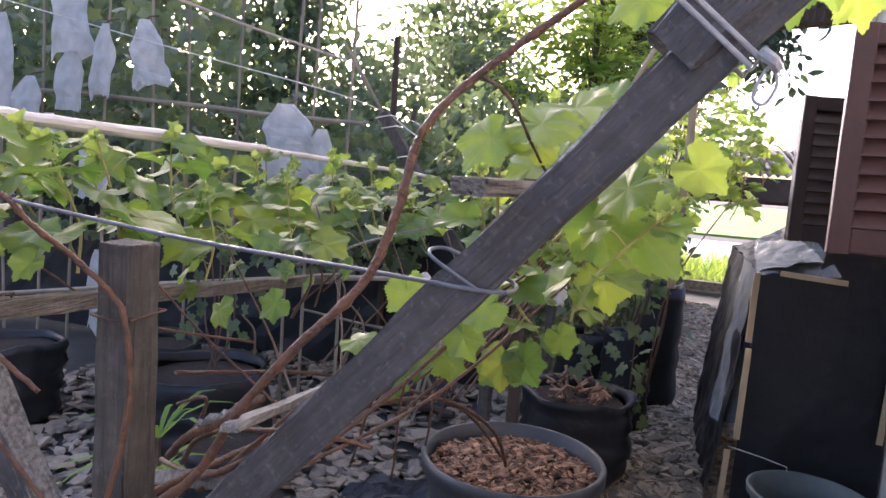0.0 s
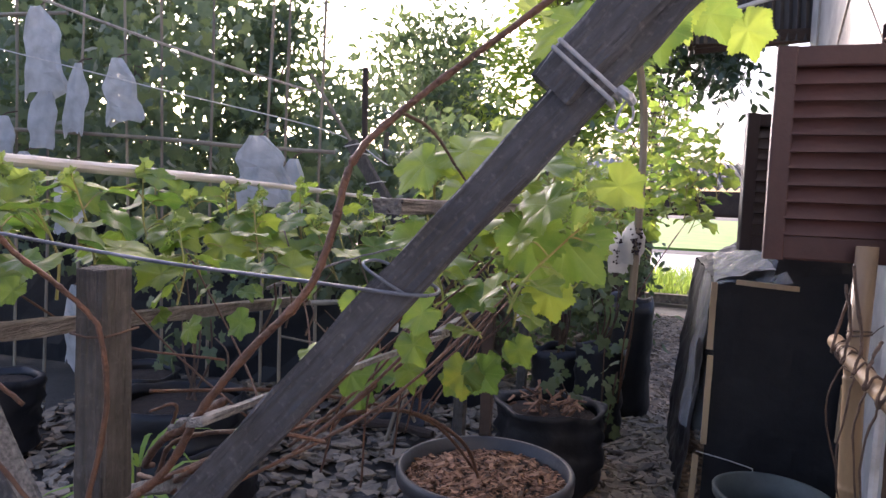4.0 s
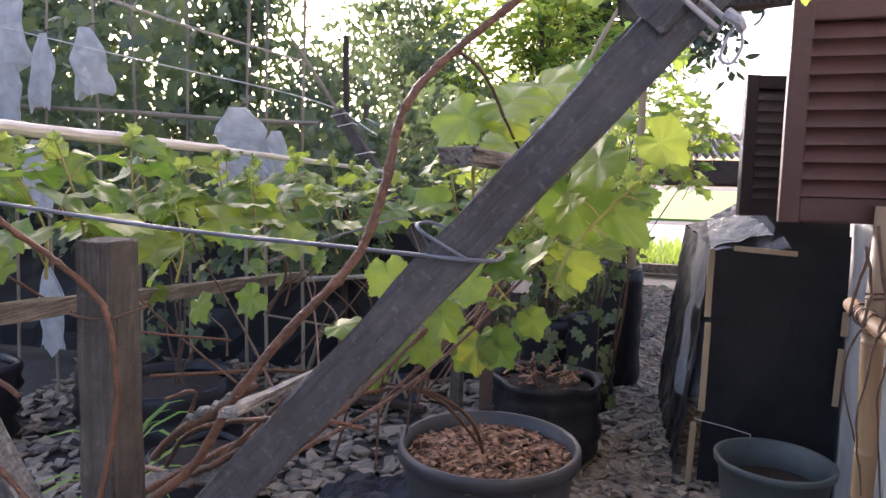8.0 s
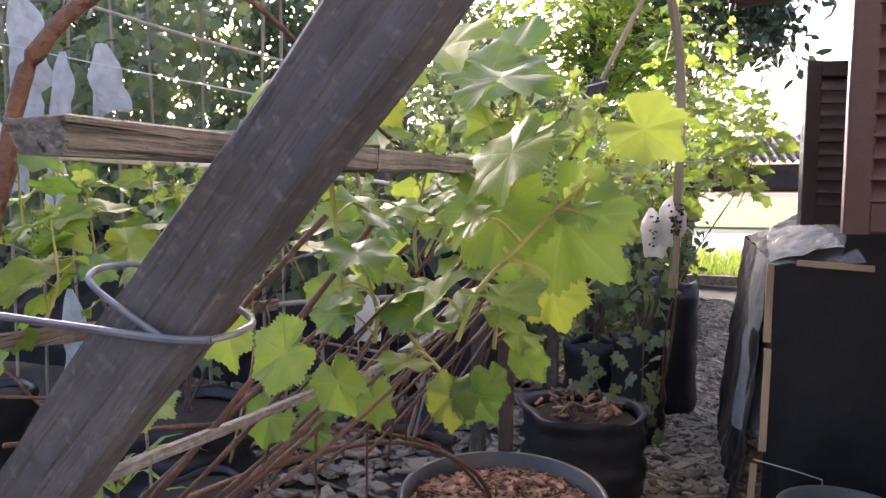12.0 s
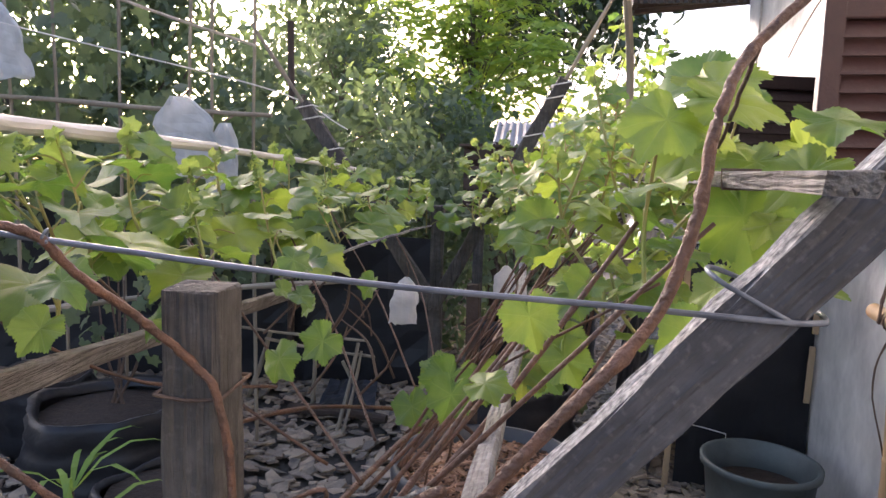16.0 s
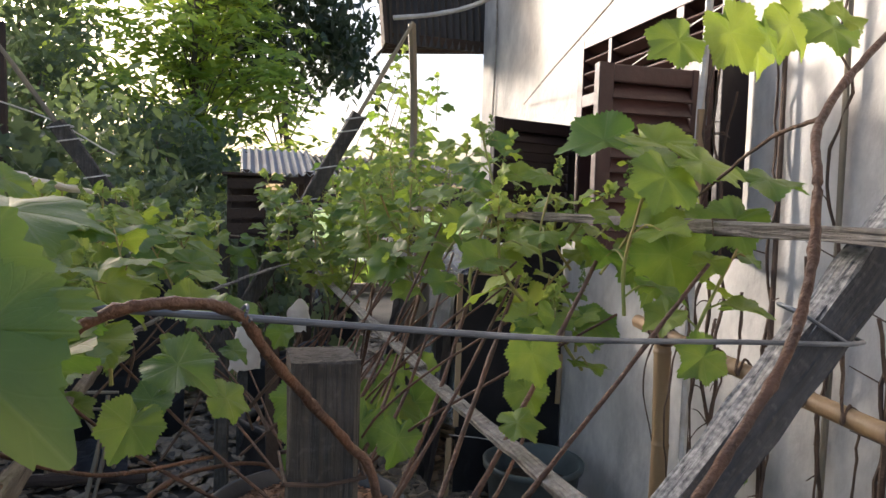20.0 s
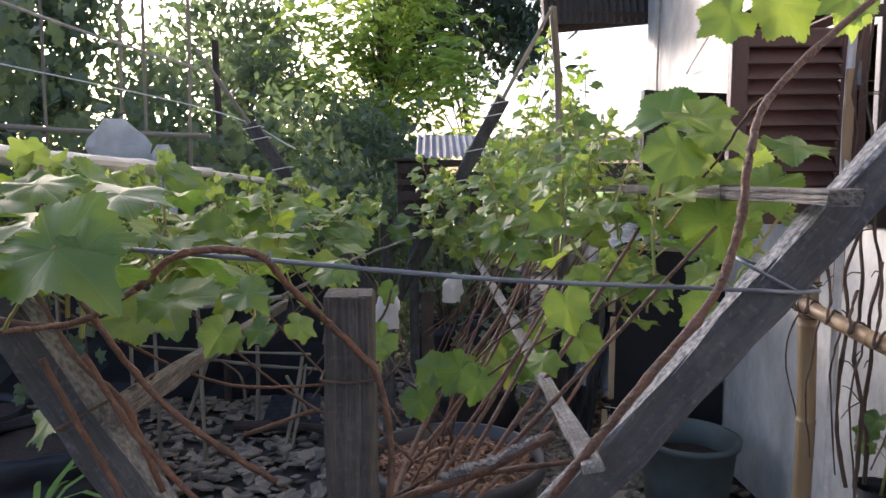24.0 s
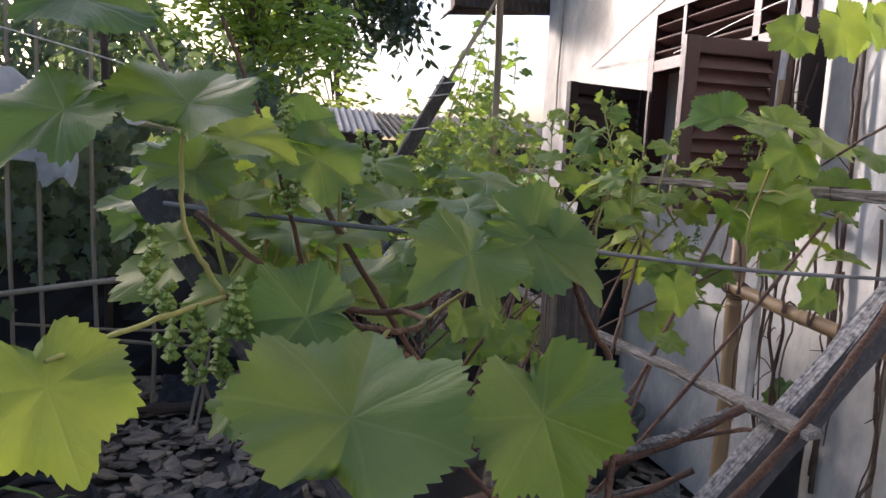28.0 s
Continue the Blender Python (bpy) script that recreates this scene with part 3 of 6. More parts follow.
part("pole", tube([(-0.385, 0.03, 1.256), (-0.38, 0.15, 1.256), (-0.378, 0.32, 1.254), (-0.40, 0.8, 1.252)], 0.0105, 0.0095, 10, 6, 7, 4, 0.0006), M_RAILW, railw)
part("pole", tube([(-0.40, 0.8, 1.250), (-0.42, 1.3, 1.24), (-0.40, 1.75, 1.225), (-0.37, 2.0, 1.20)], 0.0075, 0.006, 8, 6, 5, 5, 0.001), M_RAILW, railw, "thinner crooked stick lashed on at the end")
lslat = thing("trellis_rail", (-0.35, 0.7, 0.9), "short weathered slat tied across the leaning plank", "rail", "rails of the trellis")
part("slat", beam((-0.205, -0.035, 1.045), (-0.30, 1.0, 0.95), 0.010, 0.024, (0.3, 0.05, 1), 20, 0.0012, 0.1, 9), M_SLAT, lslat)

for y in (0.12, 0.75, 1.4):
    x = 0.345 + 0.085 * (y + 0.075) / 2.025
    part("tie", tube([(x - 0.0145, y, 1.2055 + 0.0064 * y), (x + 0.0145, y + 0.004, 1.2055 + 0.0064 * y), (x + 0.0145, y + 0.006, 1.2198 + 0.0064 * y), (x - 0.0145, y + 0.003, 1.2198 + 0.0064 * y), (x - 0.0145, y, 1.2055 + 0.0064 * y)], 0.0011, smooth_line=False), M_TENDRIL, rail, "dark binding wire")
part("tie", tube([(-0.24, 0.042, 1.0), (-0.27, -0.002, 1.02), (-0.20, -0.004, 1.058), (-0.205, 0.044, 1.055), (-0.24, 0.042, 1.0)], 0.0014, smooth_line=False), M_TENDRIL, lslat)

# ---- far V frame ----
fp = thing("trellis_post", (-0.15, 1.95, 0), "slim weathered post of the far trellis frame", "post")
part("post", beam((-0.13, 1.95, -0.03), (-0.13, 1.95, 1.1), 0.045, 0.045, (0, 1, 0), 12, 0.0015, 0.1, 4), M_POST, fp)
for name_end, top, label in (("r", (0.452, 1.753, 1.822), "weathered leaning plank of the far frame, lashed with white cord"), ("l", (-0.80, 1.90, 1.72), "weathered leaning plank lashed with white cord to a pole")):
    q = thing("trellis_plank", (-0.13, 1.95, 0.6), label, "plank", "arms of the far trellis frame")
    foot = Vector((-0.13, 1.9, 0.75))
    mid = foot.lerp(Vector(top), 0.72)
    part("plank", beam(foot, mid, 0.046, 0.045, (0, 1, 0), 14, 0.0015, 0.1, 5), M_POST, q)
    part("pole", tube([foot.lerp(Vector(top), 0.35)[:], foot.lerp(Vector(top), 0.7)[:], top], 0.008, 0.006, 7, 4, 3, 2), M_BAMBOO_GREY, q, "thin pole that lengthens the plank")
    for k in (0.45, 0.55, 0.66, 0.7):
        c = foot.lerp(Vector(top), k)
        part("cord", tube([(c.x - 0.032, c.y - 0.026, c.z), (c.x + 0.03, c.y - 0.027, c.z + 0.012), (c.x + 0.03, c.y + 0.026, c.z + 0.012), (c.x - 0.032, c.y + 0.026, c.z), (c.x - 0.032, c.y - 0.026, c.z)], 0.0022, smooth_line=False), M_CORD, q, "white lashing cord")

# ---- pot ----
pot = thing("plant_pot", (0.105, 1.40, 0), "large round charcoal plastic pot full of bark chips and soil", "pot")
part("wall", lathe([(0.0, 0.0), (0.215, 0.0), (0.235, 0.2), (0.252, 0.36), (0.256, 0.375), (0.272, 0.378), (0.274, 0.41), (0.268, 0.42), (0.256, 0.418), (0.248, 0.36), (0.24, 0.3)], (0.105, 1.40, 0), 48), M_POT, pot, smooth=True)
part("soil", lathe([(0.0, 0.385), (0.1, 0.38), (0.18, 0.372), (0.246, 0.36)], (0.105, 1.40, 0), 40, 0.02), M_SOIL, pot, "dark damp soil")
bucket = thing("plant_pot", (0.995, 1.88, 0), "grey-green plastic bucket pot half filled with dark water", "pot")
part("wall", lathe([(0.0, 0.0), (0.142, 0.0), (0.163, 0.14), (0.176, 0.258), (0.189, 0.263), (0.191, 0.284), (0.183, 0.288), (0.173, 0.282), (0.163, 0.2), (0.158, 0.15)], (0.995, 1.88, 0), 44), M_BUCKET, bucket, smooth=True)
part("content", lathe([(0.0, 0.19), (0.162, 0.19)], (0.995, 1.88, 0), 30), M_SOIL, bucket)

# ---- black shelter ----
shel = thing("shelter", (1.05, 2.7, 0), "low shelter of pale wooden slats wrapped in black plastic sheet", "shelter")


def sheet(corners, nu, nv, puff, seed):
    """A slack sheet between four corners, with folds."""
    c = [Vector(q) for q in corners]
    n = (c[1] - c[0]).cross(c[3] - c[0]).normalized()
    verts, faces = [], []
    for j in range(nv + 1):
        for i in range(nu + 1):
            u, v = i / nu, j / nv
            q = c[0].lerp(c[1], u).lerp(c[3].lerp(c[2], u), v)
            k = noise.noise((q.x * 9 + seed, q.y * 9, q.z * 4)) + 0.5 * noise.noise((q.x * 25 + seed, q.y * 25, q.z * 12))
            verts.append((q + n * k * puff)[:])
    for j in range(nv):
        for i in range(nu):
            a = j * (nu + 1) + i
            faces.append([a, a + 1, a + nu + 2, a + nu + 1])
    return verts, faces


part("front_sheet", sheet([(0.80, 2.255, 0.0), (1.29, 2.255, 0.0), (1.29, 2.27, 1.02), (0.82, 2.265, 0.95)], 20, 30, 0.006, 1), M_BLACK, shel)
part("side_sheet", sheet([(0.70, 3.35, 0.0), (0.72, 2.30, 0.0), (0.815, 2.265, 0.95), (0.80, 3.35, 0.98)], 24, 24, 0.02, 2), M_BLACK, shel)
part("top_sheet", sheet([(0.81, 2.26, 0.955), (1.02, 2.26, 1.02), (1.05, 3.3, 1.1), (0.81, 3.35, 0.98)], 14, 20, 0.02, 3), M_BLACK, shel)
part("wall_sheet", sheet([(1.0, 2.265, 0.9), (1.29, 2.265, 0.85), (1.29, 2.3, 1.08), (1.05, 2.29, 1.16)], 14, 12, 0.01, 5), M_BLACK, shel)
part("back_sheet", sheet([(0.72, 3.36, 0.0), (1.27, 3.36, 0.0), (1.27, 3.36, 1.1), (0.8, 3.36, 0.98)], 8, 8, 0.01, 6), M_BLACK, shel)
part("clear_film", sheet([(0.722, 2.60, 0.28), (0.805, 2.243, 0.30), (0.815, 2.243, 0.955), (0.79, 2.60, 0.98)], 14, 22, 0.016, 7), M_FILM, shel, "torn milky clear film")
part("film_top", sheet([(0.80, 2.235, 0.945), (1.08, 2.235, 0.965), (0.99, 2.42, 1.12), (0.82, 2.60, 1.05)], 18, 14, 0.022, 8), M_FILM, shel, "crumpled clear film over the top")
for p0, p1, w in (((0.803, 2.238, 0.955), (0.800, 2.238, 0.69), 0.022), ((0.805, 2.238, 0.665), (0.800, 2.238, 0.31), 0.022), ((0.775, 2.24, 0.26), (0.765, 2.24, 0.0), 0.022), ((0.88, 2.232, 0.962), (1.10, 2.232, 0.95), 0.02), ((1.277, 2.24, 0.60), (1.270, 2.24, 0.38), 0.02), ((1.282, 2.24, 0.74), (1.28, 2.24, 0.65), 0.02)):
    part("slat", beam(p0, p1, w, 0.01, (0, 1, 0), 6, 0.0006, 0.06, 3), M_SLATNEW, shel, "pale new wooden slat")
part("cord", tube([(0.775, 2.24, 0.275), (0.9, 2.236, 0.255), (0.985, 2.237, 0.235), (0.985, 2.237, 0.21)], 0.002, smooth_line=False), M_CORD, shel)


# ---- shutters ----
def shutter(hinge, free, z, height, material, label):
    """A louvred leaf that stands open from its hinge line to its free edge."""
    h, f = Vector((*hinge, 0)), Vector((*free, 0))
    t = thing("window_shutter", (*hinge, z), label, "shutter", "open louvred shutters")
    d = (f - h).normalized()
    n = d.cross(Vector((0, 0, 1)))
    w = (f - h).length
    up = Vector((0, 0, 1))
    for a in (0.022, w - 0.022):
        q = h + d * a
        part("stile", beam(q + up * z, q + up * (z + height), 0.044, 0.028, n, 4, 0.0004, 0.08, 1), material, t)
    for zc, ww in ((z + 0.03, 0.058), (z + height - 0.024, 0.046)):
        part("frame_rail", beam(h + d * 0.044 + up * zc, h + d * (w - 0.044) + up * zc, 0.024, ww, up, 4, 0.0004, 0.08, 2), material, t)
    m = 10
    for i in range(m):
        zc = z + 0.06 + (height - 0.108) * (i + 0.5) / m
        part("louvre", beam(h + d * 0.04 + up * zc, h + d * (w - 0.04) + up * zc, 0.007, 0.05, up + n * 0.62, 2, 0.0003, 0.1, i), material, t)
    return t


shutter((1.125, 1.172), (0.805, 1.18), 1.118, 0.495, M_SHUT, "red-brown painted louvred shutter standing open from the house wall")
shutter((WX - 0.03, 2.18), (0.855, 2.06), 1.095, 0.49, M_SHUT_OLD, "dark brown louvred shutter standing open from the house wall")
jamb = thing("window_jamb", (1.18, 1.2, 1.1), "dark brown timber jamb that carries the open shutter; its board stands in for the dim opening", "jamb", kind="structure")
# added dark board stands in for the shaded window opening beside the shutter
part("dim_opening_board", box(1.195, 1.285, 1.183, 1.205, 1.105, 1.70, 0.003), M_SHUT_OLD, jamb)
part("edge_post", box(1.127, 1.15, 1.158, 1.182, 1.105, 1.70, 0.003), M_SHUT, jamb)
for z in (1.13, 1.66):
    part("bracket", box(1.15, 1.195, 1.176, 1.19, z - 0.015, z + 0.015, 0.002), M_SHUT_OLD, jamb)
for z in (1.22, 1.50):
    part("hinge", tube([(1.126, 1.16, z - 0.03), (1.126, 1.16, z + 0.03)], 0.006, 0.006, 8, 2), M_WIRE, jamb, "worn steel hinge")
bam = thing("bamboo_pole", (1.005, 1.122, 0), "thick dry yellow bamboo pole standing by the house wall", "bamboo")
part("pole", bamboo((1.002, 1.122, -0.03), (1.008, 1.122, 1.16), 0.0225, 0.27, 1), M_BAMBOO, bam, smooth=True)
hb = thing("bamboo_pole", (1.0, 0.5, 0.85), "horizontal dry bamboo pole lashed to the upright one", "bamboo")
part("pole", bamboo((0.985, 1.215, 0.925), (0.945, -0.4, 0.80), 0.0185, 0.24, 2), M_BAMBOO, hb, smooth=True)
for k, z in enumerate((0.885, 0.893, 0.962, 0.97)):
    ring = [(1.0055 + 0.0245 * math.cos(a), 1.122 + 0.0245 * math.sin(a), z + 0.004 * math.sin(a + k)) for a in np.linspace(0, 2 * math.pi, 13)]
    part("lashing", tube(ring, 0.0022, 0.0022, 6, 1, smooth_line=False), M_TENDRIL, bam, "dark twisted lashing")
for k, y in enumerate((1.10, 1.112, 1.13)):
    ring = [(0.9825 + 0.0205 * math.cos(a), y + 0.003 * math.sin(a), 0.917 + 0.0203 * math.sin(a)) for a in np.linspace(0, 2 * math.pi, 13)]
    part("lashing", tube(ring, 0.0022, 0.0022, 6, 1, smooth_line=False), M_TENDRIL, hb, "dark twisted lashing")

# ---- trees behind ----
def tree(name, at, height, spread, n, size, material, label, seed, kind="oval", base=0.2, droop=0.6, clumps=60, squash=1.0, puff=0.15, trunk=0.07):
    g = np.random.RandomState(seed)
    t = thing(name, at, label, "tree")
    x, y, z = at
    part("trunk", tube([(x, y, -0.05), (x + 0.1, y, height * 0.3), (x - 0.05, y + 0.1, height * 0.6), (x, y, height * 0.9)], trunk, 0.02, 8, 5, 0, seed, 0.01), M_BARK, t)
    cen = []
    for i in range(clumps):
        a = g.uniform(0, 2 * math.pi)
        h = g.uniform(base, 1.0)
        r = spread * math.sqrt(g.uniform(0.05, 1)) * (0.5 + 0.5 * math.sin(math.pi * min(1, 0.1 + h * 0.85)))
        cen.append((x + r * math.cos(a), y + squash * r * math.sin(a), height * h))
    cen = np.array(cen)
    for i in range(min(16, clumps)):
        c = cen[i]
        part("limb", tube([(x, y, max(0.3, c[2] * 0.6)), ((x + c[0]) / 2, (y + c[1]) / 2, c[2] * 0.88), tuple(c)], 0.014, 0.004, 6, 4, 0, i), M_BARK, t)
    pick = cen[g.randint(0, clumps, n)]
    part("crown", scatter_leaves(pick, droop, size, spread * puff, seed + 1, kind), material, t)
    return t


tree("hedge_tree", (-6.2, 5.2, 0), 3.3, 1.3, 10500, 0.125, M_LEAF_TREE, "tall dark green broadleaf tree behind the cane fence", 10, clumps=110, base=0.02, puff=0.2)
tree("hedge_tree", (-4.6, 5.2, 0), 3.9, 1.3, 12500, 0.12, M_LEAF_TREE, "tall dark green broadleaf tree behind the cane fence", 11, clumps=120, base=0.02, puff=0.2)
tree("hedge_tree", (-3.15, 5.4, 0), 3.15, 0.85, 7500, 0.11, M_LEAF_TREE, "tall dark green broadleaf tree behind the cane fence", 12, clumps=100, base=0.02, puff=0.2)
tree("hedge_tree", (-3.0, 10.2, 0), 4.1, 1.25, 8000, 0.16, M_LEAF_TREE, "dense green broadleaf tree far behind the yard", 13, clumps=90, base=0.05, puff=0.22)
tree("young_tree", (-2.1, 7.6, 0), 2.9, 0.75, 3200, 0.12, M_LEAF_TREE, "light green small-leaved tree against the bright sky", 15, clumps=70, base=0.12, puff=0.2)
tree("bush", (-1.6, 4.7, 0), 2.0, 0.8, 4200, 0.11, M_LEAF_TREE, "low dark green bush behind the trellis", 16, clumps=60, base=0.05, puff=0.2)
tree("bush", (-0.5, 4.1, 0), 1.35, 0.5, 2200, 0.09, M_LEAF_TREE, "low dark green bush beside the coop", 17, clumps=50, base=0.05, puff=0.2)
tree("bush", (-0.75, 6.6, 0), 1.9, 0.85, 3600, 0.12, M_LEAF_TREE, "leafy green bush under the feathery tree", 18, clumps=60, base=0.05, puff=0.2)
tree("bush", (0.15, 5.3, 0), 1.2, 0.45, 2200, 0.09, M_LEAF_TREE, "low leafy bush behind the tin shed", 20, clumps=46, base=0.05, puff=0.2)
tree("mango_tree", (0.5, 10.0, 0), 5.6, 1.3, 5200, 0.19, M_LEAF_DARK, "large dark-leaved tree with open twigs behind the yard", 14, clumps=60, base=0.54, puff=0.22)

# feathery tree: long leaves of paired narrow leaflets
FX, FY = -0.62, 8.4
ft = thing("feather_tree", (FX, FY, 0), "slender tree with bright yellow-green feathery leaves", "tree")
gr = np.random.RandomState(44)
part("trunk", tube([(FX, FY, -0.05), (FX + 0.06, FY, 1.1), (FX - 0.03, FY, 2.4), (FX, FY, 4.2)], 0.065, 0.016, 8, 6, 0, 3, 0.01), M_BARK, ft)
fv, ff = [], []
for b in range(96):
    a, h = gr.uniform(0, 6.28), gr.uniform(0.45, 4.3)
    r = gr.uniform(0.15, 1.15) * (0.6 + 0.4 * math.sin(math.pi * (h - 0.3) / 4.2))
    end = np.array((FX + r * math.cos(a), FY + r * math.sin(a), h + 0.35))
    part("limb", tube([(FX, FY, h * 0.75), tuple((end + (FX, FY, h)) / 2), tuple(end)], 0.009, 0.004, 6, 4, 0, b), M_BARK, ft)
    for m in range(13):
        o = end + gr.normal(0, 0.19, 3)
        a2 = gr.uniform(0, 6.28)
        d = np.array((math.cos(a2), math.sin(a2), gr.uniform(-0.6, 0.5)))
        d /= np.linalg.norm(d)
        s = np.cross(d, (0, 0, 1.0))
        s /= np.linalg.norm(s)
        ln = gr.uniform(0.26, 0.42)
        for q in range(5):
            p = o + d * ln * (q + 1) / 5 - np.array((0, 0, 0.10)) * ((q + 1) / 5) ** 2
            for sg in (-1, 1):
                w = s * sg * 0.85 + d * 0.45 + np.array((0, 0, gr.uniform(-0.6, 0.1)))
                w /= np.linalg.norm(w)
                e = np.cross(w, gr.normal(0, 0.5, 3) + (0.1, -0.3, 0.9))
                e /= np.linalg.norm(e)
                L = gr.uniform(0.11, 0.19)
                n0 = len(fv)
                fv += [tuple(p), tuple(p + w * L * 0.4 + e * L * 0.2), tuple(p + w * L), tuple(p + w * L * 0.4 - e * L * 0.2)]
                ff.append([n0, n0 + 1, n0 + 2, n0 + 3])
part("crown", (fv, ff), M_LEAF_BRIGHT, ft)

# ---- cane fence with bagged fruit ----
fence = thing("cane_fence", (-2.2, 2.35, 0), "tall fence of thin upright canes tied to cross poles", "fence")
for i, x in enumerate((-4.6, -4.2, -3.85, -3.5, -3.15, -2.9, -2.685, -2.42, -2.115, -1.886, -1.601, -1.283, -1.18, -0.98)):
    r = random.Random(i)
    part("cane", tube([(x, 2.35, 0), (x + r.uniform(-0.03, 0.03), 2.35 + r.uniform(-0.02, 0.02), 1.2), (x + r.uniform(-0.05, 0.05), 2.35, r.uniform(2.2, 2.8))], 0.009, 0.006, 7, 5, 4, i, 0.002), M_BAMBOO_GREY, fence)
for i, pts in enumerate((((-4.6, 2.33, 1.56), (-2.68, 2.33, 1.53), (-1.36, 2.33, 1.46), (-0.9, 2.33, 1.44)), ((-4.4, 2.02, 0.2), (-2.93, 2.02, 0.43), (-1.18, 2.02, 0.72), (-0.5, 2.05, 0.8)), ((-4.6, 2.33, 2.2), (-2.5, 2.33, 2.16)))):
    part("cross_pole", tube(pts, 0.012, 0.010, 8, 6, 5, 20 + i, 0.002), M_BAMBOO_GREY, fence)
part("tall_pole", tube([(-1.14, 3.2, 0), (-1.13, 3.2, 1.2), (-1.14, 3.2, 2.02)], 0.022, 0.018, 8, 4, 0, 9), M_DARKWOOD, fence, "dark upright pole")
for i, (x, z, w, h) in enumerate(((-2.593, 1.94, 0.26, 0.46), (-3.054, 1.68, 0.22, 0.5), (-2.083, 1.73, 0.21, 0.32), (-2.335, 1.69, 0.13, 0.36), (-2.559, 1.58, 0.2, 0.3), (-2.404, 1.17, 0.18, 0.36), (-1.248, 1.34, 0.27, 0.33), (-1.07, 1.25, 0.16, 0.3), (-2.85, 1.45, 0.2, 0.3), (-2.7, 1.3, 0.2, 0.22), (-2.35, 0.5, 0.15, 0.42), (-3.4, 1.35, 0.22, 0.4), (-3.9, 1.7, 0.22, 0.4))):
    r = random.Random(i)
    tilt, waist = r.uniform(-0.22, 0.22), r.uniform(-0.35, 0.25)
    bag = thing("fruit_bag", (x, 2.24, z), "white paper bag tied over fruit on the fence", "bag", "fruit bags on the fence")
    verts, faces = [], []
    rows, cols = 10, 16
    for j in range(rows):
        f = j / (rows - 1)
        ww = w * 0.5 * (0.3 + 0.7 * min(1, f * 3.2)) * (1 + waist * (f - 0.3))
        for q in range(cols):
            a = 2 * math.pi * q / cols
            cx, cy = math.cos(a), math.sin(a)
            cx = math.copysign(abs(cx) ** 0.5, cx)
            k = 0.30 * noise.noise((x * 7 + cx * 1.3, i * 1.7, f * 3)) + 0.14 * noise.noise((cx * 4, i * 2.3 + cy, f * 9))
            rag = 0.35 * max(0.0, f - 0.5) * noise.noise((cx * 2.6 + 4 * i, cy * 1.5, 1.3))
            verts.append((x + ww * cx * (1 + k) + tilt * (f - 0.2) * h, 2.24 + w * 0.07 * cy * (0.5 + f) + 0.16 * w * noise.noise((cx * 1.7 + i, f * 2.6, 3.1)), z + h * (0.5 - f + rag) + 0.10 * w * cx * tilt * 4 * f))
    for j in range(rows - 1):
        for q in range(cols):
            faces.append([j * cols + q, j * cols + (q + 1) % cols, (j + 1) * cols + (q + 1) % cols, (j + 1) * cols + q])
    part("bag", (verts, faces), M_PAPER, bag)
    part("tie", tube([(x, 2.24, z + h * 0.5), (x + 0.01, 2.26, z + h * 0.56), (x, 2.33, z + h * 0.62)], 0.004, smooth_line=False), M_TENDRIL, bag)


def climbing_leaves(n, bounds, size, seed):
    """Loose lobed leaves of a climber spread over a slab of space: verts and faces."""
    g = np.random.RandomState(seed)
    prof = [(0, 0.62), (0.5, 0.36), (0.95, 0.52), (1.4, 0.33), (1.9, 0.42), (2.6, 0.3), (3.14, 0.1), (-2.6, 0.3), (-1.9, 0.42), (-1.4, 0.33), (-0.95, 0.52), (-0.5, 0.36)]
    shape = np.array([(r * math.sin(a), r * math.cos(a), -0.25 * r * r) for a, r in prof])
    pos = np.stack([g.uniform(a, b, n) for a, b in bounds], 1)
    y = g.normal(0, 0.6, (n, 3)) + (0, -0.1, -0.8)
    y /= np.linalg.norm(y, axis=1)[:, None]
    z = g.normal(0, 0.5, (n, 3)) + (0.1, -0.8, 0.4)
    x = np.cross(y, z)
    x /= np.linalg.norm(x, axis=1)[:, None]
    z = np.cross(x, y)
    s = size * g.uniform(0.6, 1.2, n)
    verts = pos[:, None] + s[:, None, None] * (shape[None, :, 0:1] * x[:, None] + shape[None, :, 1:2] * y[:, None] + shape[None, :, 2:3] * z[:, None])
    m = len(prof)
    faces = (np.arange(n)[:, None] * m + np.arange(m)[None]).tolist()
    return verts.reshape(-1, 3).tolist(), faces


climb = part("fence_climber", merged(climbing_leaves(1900, ((-5.0, -1.7), (2.36, 3.2), (0.75, 2.35)), 0.105, 61), climbing_leaves(900, ((-1.7, -0.8), (2.36, 3.2), (0.7, 1.5)), 0.095, 62)), M_LEAF_TREE)
tagged(climb, "dense dark green climbing vine leaves over the cane fence", "climber", kind="stuff")

# low black backdrop behind the pots, under the climber
structure("backdrop_sheet", sheet([(-5.2, 3.0, 0.0), (-0.35, 3.3, 0.0), (-0.35, 3.3, 0.85), (-5.2, 3.0, 1.08)], 40, 8, 0.03, 12), M_BLACK, "low black backdrop along the back of the yard")


